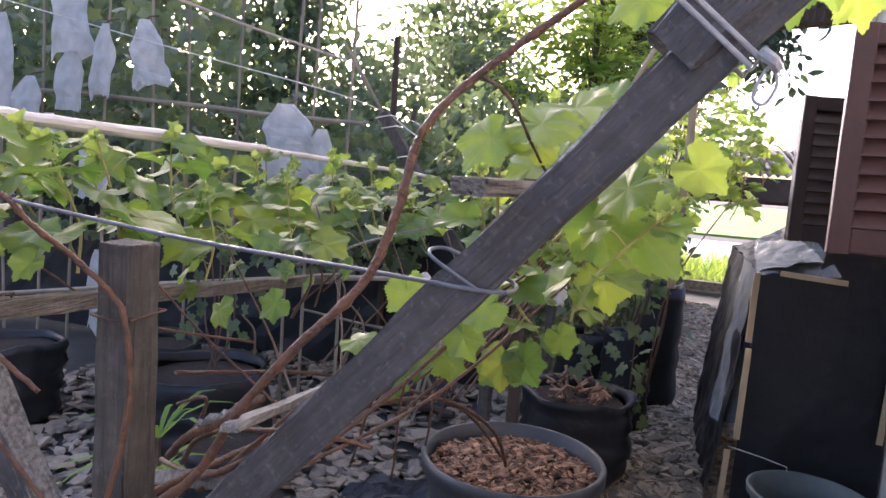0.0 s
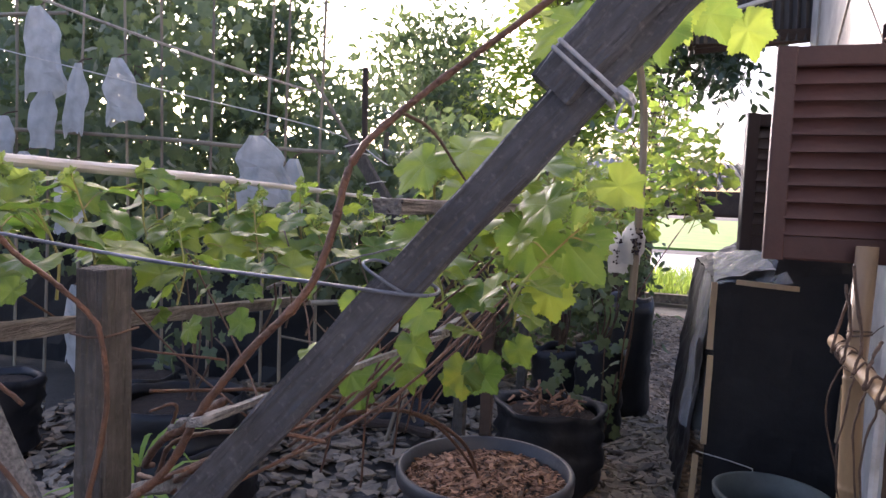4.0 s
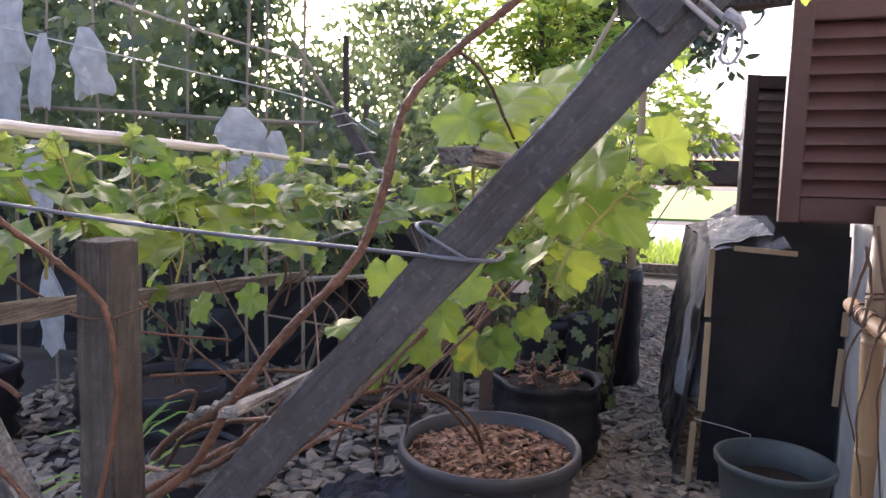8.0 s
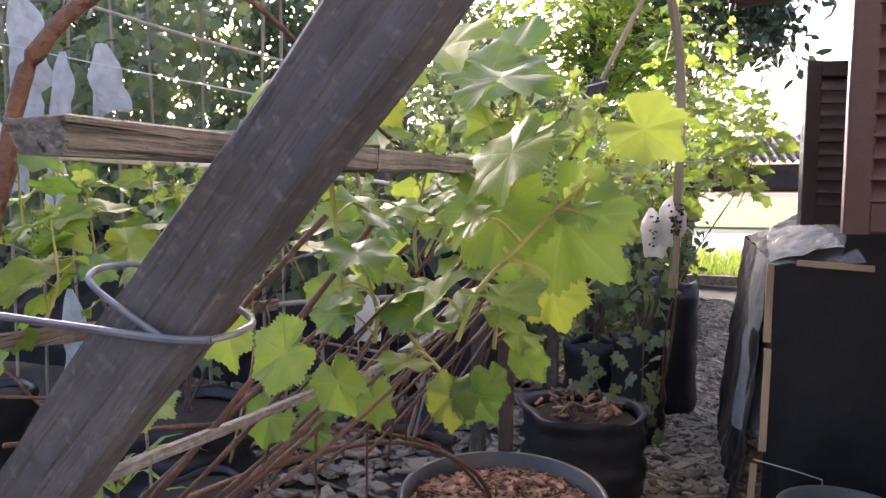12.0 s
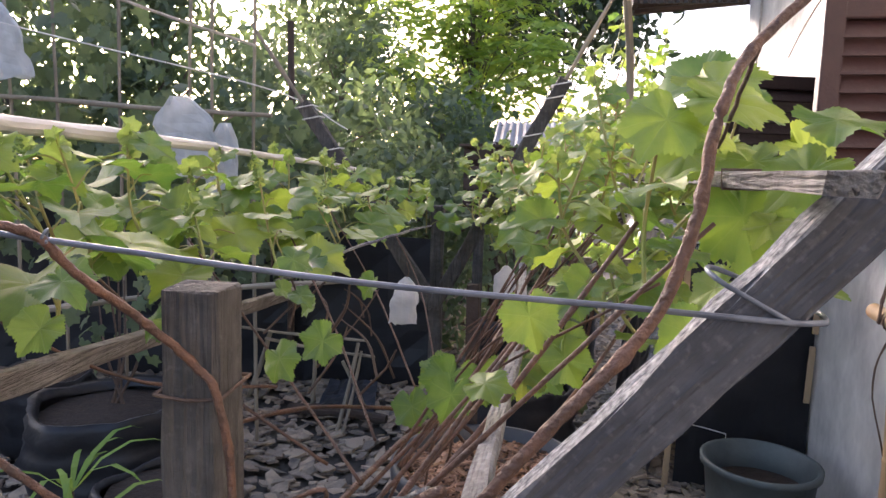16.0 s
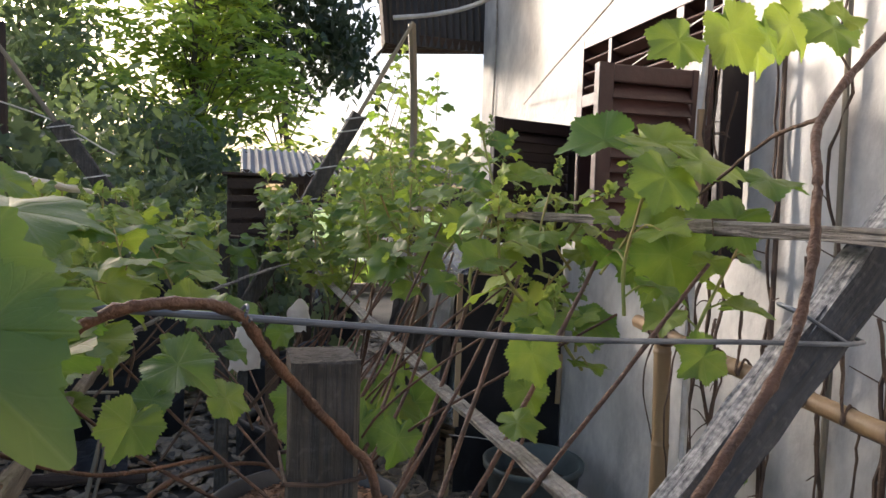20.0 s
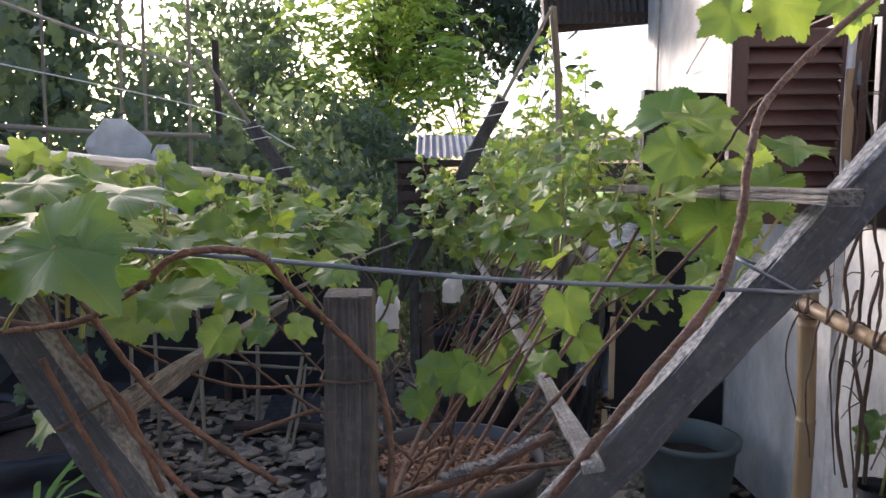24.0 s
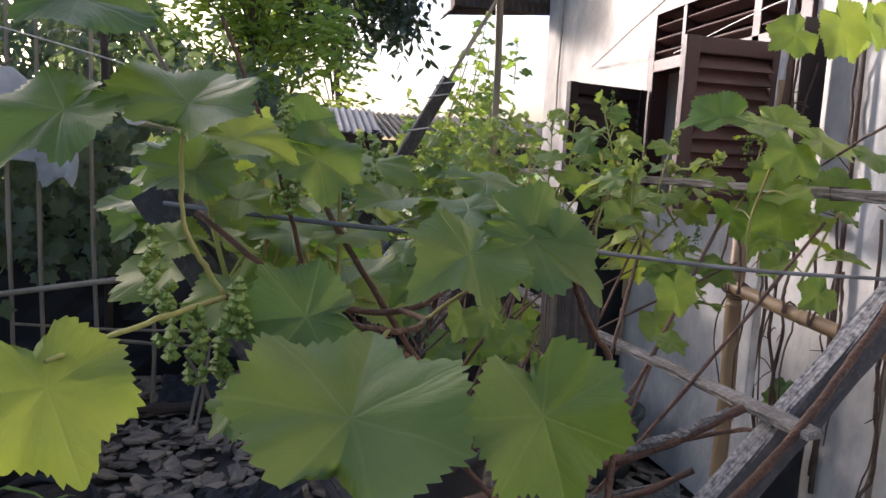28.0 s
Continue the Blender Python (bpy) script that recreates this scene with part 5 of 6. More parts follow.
# leaves that stand out on this vine
for at, size, tip, face, kind in (
    ((0.437, 0.35, 1.170), 0.128, (0.7, -0.12, -0.68), (-0.25, -0.85, 0.45), "full"), ((0.418, 0.30, 1.232), 0.092, (-0.9, -0.2, -0.3), (0.0, -0.45, 0.9), "full"), ((0.385, 0.30, 1.292), 0.105, (0.9, -0.15, -0.27), (0.0, -0.5, 0.85), "full"),
    ((0.499, 0.40, 1.250), 0.078, (0.8, -0.1, -0.56), (-0.2, -0.8, 0.5), "full"), ((0.381, 0.60, 1.068), 0.10, (0.3, 0.0, -0.94), (0.1, -0.95, 0.2), "full"), ((0.429, 0.20, 1.220), 0.080, (-0.75, -0.1, -0.6), (0.0, -0.5, 0.85), "full"),
    ((0.432, 0.16, 1.262), 0.078, (0.95, -0.1, 0.05), (0.0, -0.4, 0.9), "full"), ((0.318, 0.10, 1.099), 0.052, (-0.8, -0.1, -0.5), (0.1, -0.85, 0.5), "full"), ((0.375, 0.385, 1.318), 0.112, (-0.8, 0.3, -0.1), (0.0, -0.62, 0.8), "full"),
    ((0.40, 0.27, 1.178), 0.105, (0.25, -0.1, -0.95), (-0.3, -0.9, 0.2), "full"), ((0.362, 0.25, 1.302), 0.092, (0.3, -0.5, -0.2), (0.0, -0.6, 0.8), "full"), ((0.30, 0.14, 1.258), 0.075, (-0.4, -0.4, -0.5), (0.0, -0.7, 0.7), "full"),
    ((0.345, 0.15, 1.275), 0.085, (0.8, -0.2, -0.15), (0.05, -0.55, 0.85), "full"), ((0.33, 0.20, 1.235), 0.070, (-0.8, 0.0, -0.35), (0.0, -0.7, 0.7), "full"), ((0.20, 0.20, 1.085), 0.062, (0.2, -0.2, -0.8), (-0.2, -0.8, 0.5), "full"),
    ((0.165, 0.15, 1.035), 0.046, (0.7, -0.2, 0.05), (0.0, -0.4, 0.9), "full"), ((0.475, 0.28, 1.44), 0.095, (0.5, -0.1, -0.75), (-0.2, -0.9, 0.4), "full"), ((0.42, 0.30, 1.43), 0.080, (-0.7, -0.1, -0.35), (0.0, -0.8, 0.5), "full"),
    ((0.55, 0.27, 1.455), 0.085, (0.5, -0.2, -0.8), (0, -0.9, 0.4), "full"), ((0.60, 0.36, 1.47), 0.078, (0.5, -0.2, -0.8), (0, -0.9, 0.4), "full"), ((0.655, 0.44, 1.47), 0.078, (0.3, 0, -0.7), (0, -0.9, 0.4), "full"),
    ((0.46, 0.12, 1.405), 0.065, (-0.7, -0.2, -0.3), (0, -0.8, 0.6), "full"), ((0.54, 0.10, 1.39), 0.068, (0.1, -0.3, -0.8), (0, -0.8, 0.4), "full"), ((0.43, 0.08, 1.40), 0.045, (-0.5, -0.5, 0.2), (0, -0.7, 0.7), "young"),
):
    leaf(v1, at, size, tip, face, kind)
# low leaves over the pot
for at, size, tip, face, kind in (
    ((0.196, 0.75, 0.872), 0.115, (0.0, -0.4, -0.9), (0.1, -0.95, 0.1), "yellow"), ((0.231, 0.76, 0.872), 0.110, (0.6, 0.0, -0.8), (-0.1, -0.9, 0.3), "shaded"), ((0.16, 0.85, 0.83), 0.110, (-0.6, -0.2, -0.7), (0.1, -0.9, 0.3), "shaded"),
    ((0.09, 0.52, 0.92), 0.095, (-0.5, -0.3, -0.7), (0.2, -0.85, 0.4), "shaded"), ((0.13, 0.60, 0.90), 0.090, (0.2, -0.2, -0.9), (-0.2, -0.9, 0.3), "shaded"), ((0.20, 0.95, 0.84), 0.105, (0.3, -0.2, -0.9), (-0.2, -0.8, 0.4), "shaded"),
    ((0.25, 1.05, 0.86), 0.100, (0.7, -0.2, -0.6), (0.0, -0.7, 0.7), "shaded"), ((0.05, 0.75, 0.86), 0.100, (-0.8, -0.2, -0.4), (0.0, -0.7, 0.7), "shaded"), ((0.11, 0.38, 0.945), 0.075, (-0.2, -0.3, -0.9), (0.3, -0.8, 0.4), "shaded"),
    ((0.02, 0.62, 0.84), 0.085, (0.2, -0.3, -0.8), (-0.2, -0.9, 0.3), "shaded"), ((0.28, 0.90, 0.90), 0.090, (0.5, 0.0, -0.8), (-0.3, -0.8, 0.5), "shaded"), ((0.24, 0.30, 1.02), 0.070, (0.4, -0.2, -0.8), (-0.2, -0.8, 0.4), "shaded"),
):
    leaf(v1, at, size * 0.88, tip, face, kind)

# -- vine along the bleached rail --
v2 = thing("grape_vine", (-0.03, 0.05, 0.85), "grape vine with arching red-brown canes and fresh leaves over the wire", "vine", "grape vines")
cane(v2, [(-0.01, -0.03, 0.84), (0.012, -0.014, 0.98), (0.004, -0.012, 1.06), (-0.012, -0.012, 1.085), (-0.037, -0.03, 1.117), (-0.06, -0.058, 1.15), (-0.075, -0.07, 1.172), (-0.1, -0.085, 1.179), (-0.128, -0.095, 1.175), (-0.155, -0.095, 1.153)], 0.0056, 0.005, 51)
cane(v2, [(-0.08, -0.03, 0.985), (-0.128, -0.045, 1.027), (-0.167, -0.05, 1.066), (-0.2, -0.055, 1.116), (-0.24, -0.05, 1.18), (-0.27, 0.0, 1.24)], 0.0052, 0.004, 52)
cane(v2, [(-0.165, -0.045, 0.985), (-0.178, -0.05, 1.03), (-0.192, -0.05, 1.062), (-0.225, -0.045, 1.09), (-0.27, -0.02, 1.14)], 0.005, 0.004, 53)
for i, pts in enumerate((((0.02, 0.3, 0.86), (-0.12, 0.42, 0.95), (-0.3, 0.5, 1.12)), ((0.0, 0.45, 0.85), (-0.14, 0.7, 0.96), (-0.32, 0.9, 1.14)), ((-0.02, 0.3, 0.88), (-0.16, 0.3, 0.97), (-0.28, 0.26, 1.1)), ((0.0, 0.8, 0.8), (-0.16, 1.1, 0.95), (-0.34, 1.3, 1.13)), ((0.02, 1.0, 0.7), (-0.1, 1.4, 0.9), (-0.28, 1.7, 1.1)), ((-0.1, 0.35, 0.95), (-0.2, 0.2, 1.0), (-0.33, 0.12, 1.1)))):
    cane(v2, pts, 0.004, 0.0028, 60 + i)
part("branch", tube([(-0.23399999999999999, 0.69, 1.02), (-0.204, 0.72, 1.035), (-0.103, 0.8, 1.08), (0.01, 0.85, 1.115)], 0.0046, 0.0016, 7, 6, 4, 8, 0.0014), M_STICK, v2, "bare bleached branch")
# bare grey twigs
for i in range(14):
    r = random.Random(70 + i)
    a = Vector((r.uniform(-0.35, 0.0), r.uniform(0.3, 1.3), r.uniform(0.8, 1.0)))
    b = a + Vector((r.uniform(-0.12, 0.12), r.uniform(-0.1, 0.1), r.uniform(0.05, 0.16)))
    part("twig", tube([a[:], (a.lerp(b, 0.5) + Vector((0.015, 0, 0.01)))[:], b[:]], 0.0026, 0.0014, 6, 4, 3, i), M_TENDRIL, v2)
k = 0
for y, x, z, h in ((0.08, -0.30, 1.10, 0.16), (0.16, -0.24, 1.06, 0.15), (0.2, -0.36, 1.12, 0.14), (0.28, -0.29, 1.08, 0.15), (0.34, -0.38, 1.12, 0.14), (0.36, -0.20, 1.03, 0.15), (0.45, -0.32, 1.09, 0.15), (0.5, -0.26, 1.06, 0.15), (0.56, -0.40, 1.12, 0.14), (0.62, -0.20, 1.04, 0.15), (0.7, -0.33, 1.09, 0.16), (0.78, -0.26, 1.06, 0.16),
                   (0.85, -0.40, 1.11, 0.15), (0.92, -0.18, 1.02, 0.16), (1.0, -0.32, 1.09, 0.16), (1.1, -0.24, 1.05, 0.17), (1.15, -0.4, 1.11, 0.15), (1.25, -0.16, 1.02, 0.17), (1.35, -0.30, 1.08, 0.17), (1.45, -0.38, 1.1, 0.16), (1.55, -0.22, 1.04, 0.18), (1.65, -0.32, 1.08, 0.18), (1.75, -0.14, 1.02, 0.18), (1.85, -0.26, 1.06, 0.18)):
    k += 1
    r = random.Random(1900 + k)
    shoot(v2, (x, y, z), (x + r.uniform(-0.06, 0.06), y + r.uniform(-0.06, 0.05), z + h * r.uniform(0.8, 1.2)), 5, 0.108, 0.05, 700 + k, k % 2 == 0)
# leaves that hang below the wire and the rail
for i in range(18):
    r = random.Random(560 + i)
    at = Vector((r.uniform(-0.34, 0.0), r.uniform(0.06, 0.6), r.uniform(1.0, 1.12)))
    leaf(v2, at, r.uniform(0.036, 0.062), (r.uniform(-0.9, 0.9), r.uniform(-0.6, 0.3), -0.4), (r.uniform(-0.6, 0.6), -0.5, r.uniform(0.4, 0.95)), "shaded")

# -- vine that hangs over the leaning plank, close by --
v3 = thing("grape_vine", (-0.22, -0.05, 1.1), "grape vine with large green leaves hanging over the plank", "vine", "grape vines")
cane(v3, [(-0.155, -0.095, 1.153), (-0.2, -0.1, 1.13), (-0.26, -0.1, 1.14), (-0.33, -0.08, 1.19)], 0.0045, 0.0035, 81)
cane(v3, [(-0.2, -0.1, 1.13), (-0.2, -0.17, 1.14), (-0.23, -0.23, 1.15), (-0.3, -0.25, 1.17)], 0.0036, 0.0024, 82)
cane(v3, [(-0.26, -0.1, 1.14), (-0.28, -0.13, 1.22), (-0.31, -0.14, 1.30)], 0.003, 0.002, 83)
cane(v3, [(-0.23, -0.23, 1.15), (-0.25, -0.27, 1.142), (-0.258, -0.31, 1.142), (-0.256, -0.323, 1.146)], 0.0022, 0.0014, 86, "pale leaf stalk", M_CANE_GREEN)
cane(v3, [(-0.30, -0.25, 1.17), (-0.315, -0.25, 1.20), (-0.315, -0.25, 1.245)], 0.0024, 0.0014, 87, "pale leaf stalk", M_CANE_GREEN)
cane(v3, [(-0.30, -0.25, 1.17), (-0.32, -0.30, 1.172), (-0.334, -0.35, 1.175)], 0.0022, 0.0013, 88, "pale leaf stalk", M_CANE_GREEN)
cane(v3, [(-0.2, -0.17, 1.14), (-0.17, -0.19, 1.17), (-0.15, -0.20, 1.192)], 0.0024, 0.0014, 89, "pale leaf stalk", M_CANE_GREEN)
for at, size, tip, face, kind in (
    ((-0.150, -0.200, 1.190), 0.098, (0.75, -0.42, -0.38), (-0.15, -0.5, 0.85), "shaded"), ((-0.256, -0.323, 1.146), 0.100, (0.25, 0.75, 0.42), (0.0, -0.62, 0.78), "shaded"), ((-0.170, -0.275, 1.124), 0.092, (0.25, -0.30, -0.9), (0.1, -0.85, -0.3), "shaded"),
    ((-0.334, -0.350, 1.168), 0.053, (0.40, -0.43, -0.75), (0.2, -0.75, 0.6), "full"), ((-0.178, -0.172, 1.203), 0.066, (-0.7, 0.6, 0.1), (0.1, -0.5, 0.85), "shaded"), ((-0.152, -0.120, 1.218), 0.072, (1.0, 0.0, -0.06), (0.0, -0.3, 0.95), "shaded"),
    ((-0.259, -0.140, 1.227), 0.074, (0.85, -0.2, -0.43), (0.2, -0.6, 0.6), "full"), ((-0.313, -0.250, 1.246), 0.072, (0.30, 0.72, 0.55), (-0.1, -0.62, 0.6), "shaded"), ((-0.352, -0.245, 1.282), 0.074, (0.85, 0.35, 0.05), (0.1, -0.55, 0.75), "shaded"),
    ((-0.361, -0.250, 1.234), 0.042, (0.87, 0.38, 0.25), (-0.1, -0.5, 0.8), "shaded"), ((-0.354, -0.260, 1.240), 0.060, (-0.7, -0.4, -0.45), (0.1, -0.5, 0.8), "shaded"), ((-0.316, -0.210, 1.219), 0.048, (-0.92, -0.1, 0.3), (0.2, -0.7, 0.6), "shaded"),
    ((-0.313, -0.210, 1.219), 0.040, (0.6, 0.4, 0.6), (-0.3, -0.8, 0.3), "shaded"), ((-0.300, -0.180, 1.235), 0.066, (0.95, 0.0, -0.2), (0.0, -0.45, 0.85), "full"), ((-0.268, -0.264, 1.165), 0.066, (-0.97, -0.14, 0.05), (0.1, -0.7, 0.65), "shaded"),
    ((-0.190, -0.220, 1.185), 0.078, (-0.78, -0.55, -0.25), (0.0, -0.6, 0.8), "shaded"), ((-0.265, -0.120, 1.246), 0.056, (0.93, 0.0, -0.31), (0.0, -0.6, 0.75), "full"), ((-0.135, -0.200, 1.189), 0.050, (0.55, -0.3, -0.75), (-0.2, -0.85, 0.35), "shaded"),
    ((-0.132, -0.180, 1.178), 0.060, (-0.97, -0.19, -0.12), (0.0, -0.35, -0.9), "shaded"), ((-0.215, -0.14, 1.205), 0.066, (-0.5, -0.5, 0.0), (0.0, -0.3, 0.95), "shaded"), ((-0.30, -0.10, 1.235), 0.078, (0.8, -0.2, -0.1), (0.0, -0.3, 0.95), "full"),
    ((-0.33, -0.08, 1.225), 0.076, (-0.6, -0.5, -0.2), (0.1, -0.4, 0.9), "shaded"), ((-0.22, -0.09, 1.225), 0.070, (0.6, -0.5, -0.15), (0.0, -0.35, 0.95), "full"), ((-0.30, -0.30, 1.30), 0.070, (-0.3, 0.2, 0.8), (0.1, -0.9, 0.1), "shaded"),
    ((-0.105, -0.01, 1.135), 0.052, (0.7, -0.4, -0.3), (-0.2, -0.4, 0.9), "shaded"), ((-0.175, -0.01, 1.13), 0.050, (-0.7, -0.3, -0.4), (0.2, -0.45, 0.85), "shaded"), ((-0.13, 0.0, 1.10), 0.046, (-0.3, -0.5, -0.6), (0.3, -0.6, 0.6), "shaded"),
):
    leaf(v3, at, size * 0.85, tip, face, kind, rng.randrange(3) + (6 if kind == "full" else 0))
for i, (x, y, z, ln) in enumerate(((-0.323, -0.27, 1.168, 0.032), (-0.318, -0.27, 1.150, 0.030), (-0.308, -0.27, 1.142, 0.028), (-0.300, -0.265, 1.138, 0.024), (-0.294, -0.265, 1.158, 0.024), (-0.276, -0.13, 1.226, 0.04), (-0.274, -0.13, 1.195, 0.035), (-0.225, -0.13, 1.2, 0.04), (-0.16, -0.1, 1.17, 0.04))):
    part("flower_spike", buds((x, y, z), ln, 90 + i), M_BUD, v3)
for i in range(2):
    r = random.Random(960 + i)
    b = Vector((-0.3 + 0.06 * i, -0.03 + r.uniform(-0.03, 0.05), 1.10))
    shoot(v3, b, b + Vector((r.uniform(-0.05, 0.05), -0.02, 0.13)), 5, 0.07, 0.04, 960 + i, True)

cane(v3, [(-0.235, -0.075, 1.10), (-0.215, -0.07, 1.05), (-0.185, -0.07, 0.99), (-0.165, -0.065, 0.90), (-0.15, -0.05, 0.8)], 0.0046, 0.0042, 84)
cane(v3, [(-0.21, -0.065, 1.10), (-0.175, -0.07, 1.045), (-0.13, -0.07, 0.99), (-0.075, -0.06, 0.93), (-0.01, -0.05, 0.86)], 0.0046, 0.0042, 85)
# -- vine on the far frame --
v4 = thing("grape_vine", (0.6, 2.6, 0.3), "tall leafy grape vine climbing the far trellis frame", "vine", "grape vines")
k = 0
for i in range(42):
    r = random.Random(1200 + i)
    b = Vector((r.uniform(0.36, 1.05), r.uniform(1.95, 3.3), 0))
    b.z = r.uniform(0.95, 1.35) + 0.12 * (b.x > 0.55)
    if b.x + 0.2 > 0.345 * (b.y + 0.5):
        continue
    shoot(v4, b, b + Vector((r.uniform(-0.12, 0.12), r.uniform(-0.1, 0.1), r.uniform(0.15, 0.32))), 9, 0.09, 0.05, 1300 + i, False)
for i in range(9):
    r = random.Random(1230 + i)
    b = Vector((r.uniform(0.45, 0.68), r.uniform(2.0, 2.4), r.uniform(1.3, 1.62)))
    shoot(v4, b, b + Vector((r.uniform(-0.1, 0.1), r.uniform(-0.05, 0.1), r.uniform(0.1, 0.2))), 6, 0.07, 0.04, 1400 + i, False)
for i in range(12):
    r = random.Random(1280 + i)
    b = Vector((r.uniform(0.24, 0.5), r.uniform(1.9, 2.5), r.uniform(1.0, 1.28)))
    shoot(v4, b, b + Vector((r.uniform(-0.1, 0.1), r.uniform(-0.05, 0.1), r.uniform(0.1, 0.2))), 7, 0.085, 0.045, 1450 + i, False)
for i in range(14):
    r = random.Random(1500 + i)
    b = Vector((r.uniform(0.02, 0.34), r.uniform(1.45, 2.1), r.uniform(0.92, 1.16)))
    shoot(v4, b, b + Vector((r.uniform(-0.1, 0.1), r.uniform(-0.05, 0.1), r.uniform(0.1, 0.2))), 7, 0.085, 0.045, 1550 + i, False)
for i in range(6):
    r = random.Random(1260 + i)
    x, y = r.uniform(0.4, 0.8), r.uniform(2.1, 3.2)
    cane(v4, [(0.45, 2.7, 0.3), (0.5, 2.6, 0.8), (x, y, 1.3), (x + 0.1, y, 1.7)], 0.008, 0.003, 95 + i)

# ---- lines and cords overhead ----
def line(name, pts, r, label, category="cord", material=None):
    t = thing(name, pts[0], label, category)
    part("strand", tube(pts, r, r, 6, 8), material or M_CORD, t)
    return t


line("rope", [(-1.9, 1.1, 2.02), (-1.48, 1.2, 1.86), (-1.1, 1.6, 1.73), (-0.82, 1.98, 1.66)], 0.0055, "pale rope from the fence to the far frame", "rope", M_ROPE)
line("thin_line", [(-2.6, 1.4, 1.9), (-1.5, 1.7, 1.66), (-0.75, 1.95, 1.5), (-0.45, 1.9, 1.36)], 0.0025, "thin pale line strung across the yard", "line")
line("thin_line", [(WX - 0.02, 2.75, 1.76), (1.15, 2.2, 1.80), (1.0, 1.3, 1.93), (0.85, 0.6, 2.1)], 0.004, "grey cord running from the wall above the window", "cord", M_ROPE)
line("thin_line", [(1.28, 2.0, 1.72), (0.9, 0.9, 1.66), (0.6, 0.1, 1.56), (0.5, -0.6, 1.5)], 0.0018, "thin white line strung over the vines", "line")
line("hanging_cord", [(WX - 0.012, 3.2, 2.5), (WX - 0.014, 3.19, 2.1), (WX - 0.012, 3.21, 1.8), (WX - 0.015, 3.2, 1.55)], 0.006, "frayed cord hanging down the house wall", "cord", M_ROPE)
line("prop_pole", [(0.5, 1.93, 0.9), (0.508, 1.93, 1.5), (0.46, 1.8, 1.83)], 0.014, "slim pale pole propping the far frame", "pole", M_BAMBOO_GREY)

line("pale_cane", [(1.03, 1.06, -0.01), (1.05, 1.08, 1.0), (1.07, 1.11, 1.40), (1.075, 1.10, 1.75), (1.08, 1.1, 2.2)], 0.010, "pale upright cane tied before the open shutter", "cane", M_RAILW)

# ---- tie on the plank ----
tie = thing("cord_tie", (0.48, -0.03, 1.31), "grey cord wound round the plank splice, with a loose end", "cord")
for o in (0.0, 0.0075):
    c0 = R0 + RD * (0.225 + o)
    u = Vector((-0.7447, 0, 0.6674))
    a, b = c0 + u * 0.038, c0 - u * 0.026
    part("turn", tube([(a.x, -0.0275, a.z), (b.x, -0.0275, b.z), (b.x, 0.012, b.z), (a.x, 0.012, a.z), (a.x, -0.0275, a.z)], 0.0019, smooth_line=False), M_TIECORD, tie)
b = R0 + RD * 0.235 + Vector((0.7447, 0, -0.6674)) * 0.03
part("knot", tube([(b.x - 0.004, -0.029, b.z + 0.004), (b.x + 0.003, -0.032, b.z - 0.002), (b.x + 0.006, -0.027, b.z - 0.006)], 0.0042, 0.0036, 7, 4), M_TIECORD, tie)
part("loose_end", tube([(b.x + 0.004, -0.028, b.z - 0.003), (b.x + 0.007, -0.027, b.z - 0.016), (b.x + 0.001, -0.027, b.z - 0.028), (b.x - 0.006, -0.027, b.z - 0.024), (b.x - 0.002, -0.0275, b.z - 0.01), (b.x + 0.003, -0.028, b.z - 0.003)], 0.0011, per=6), M_TIECORD, tie)

# ---- bamboo by the wall, with dry vines ----
for i, (y, x, top) in enumerate(((1.05, 1.27, 1.75), (0.86, 1.27, 1.9), (0.70, 1.265, 1.95), (0.42, 1.27, 2.0))):
    r = random.Random(i)
    t = thing("dry_vine", (x, y, 0), "leafless dry vine climbing a cane against the wall", "vine", "dry vines on the wall")
    pts = [(x + r.uniform(-0.015, 0.01), y + r.uniform(-0.02, 0.02), z) for z in np.arange(0.35, top, 0.13)]
    part("cane", tube([(x + 0.008, y, 0.3), (x + 0.005, y - 0.01, 1.0), (x + 0.008, y, top)], 0.008, 0.006, 7, 4, 3, i), M_BAMBOO_GREY if i % 2 else M_TENDRIL, t)
    part("stem", tube(pts, 0.0055, 0.003, 6, 3, 3, i, 0.004), M_TENDRIL, t)
    for j in range(7):
        q = Vector(pts[min(j + 1, len(pts) - 1)])
        e = q + Vector((r.uniform(-0.05, -0.01), r.uniform(-0.06, 0.06), r.uniform(-0.08, 0.06)))
        part("twig", tube([q[:], q.lerp(e, 0.6)[:], e[:]], 0.0022, 0.0012, 5, 3), M_TENDRIL, t)
for i in range(14):
    r = random.Random(40 + i)
    y = 1.14 - i * 0.09
    x0, z0 = 0.983 - 0.025 * (1.215 - y), 0.925 - 0.0774 * (1.215 - y)
    t = thing("dry_tendril", (x0, y, z0), "dark dry tendril wound round the bamboo and hanging", "tendril", "dry tendrils on the bamboo")
    up = r.uniform(0.08, 0.3)
    part("strand", tube([(x0 + r.uniform(-0.03, 0.03), y + 0.03, z0 + up), (x0 - 0.005, y + 0.02, z0 + 0.06), (x0 - 0.024, y, z0 - 0.006), (x0, y + 0.008, z0 + 0.024), (x0 + 0.024, y, z0 - 0.004), (x0, y - 0.014, z0 - 0.028), (x0 + r.uniform(-0.03, 0.03), y - 0.01, z0 - r.uniform(0.10, 0.22)), (x0 + r.uniform(-0.03, 0.03), y, z0 - r.uniform(0.26, 0.42))], 0.0036, 0.0018, 6, 5, 3, i, 0.002), M_TENDRIL, t)
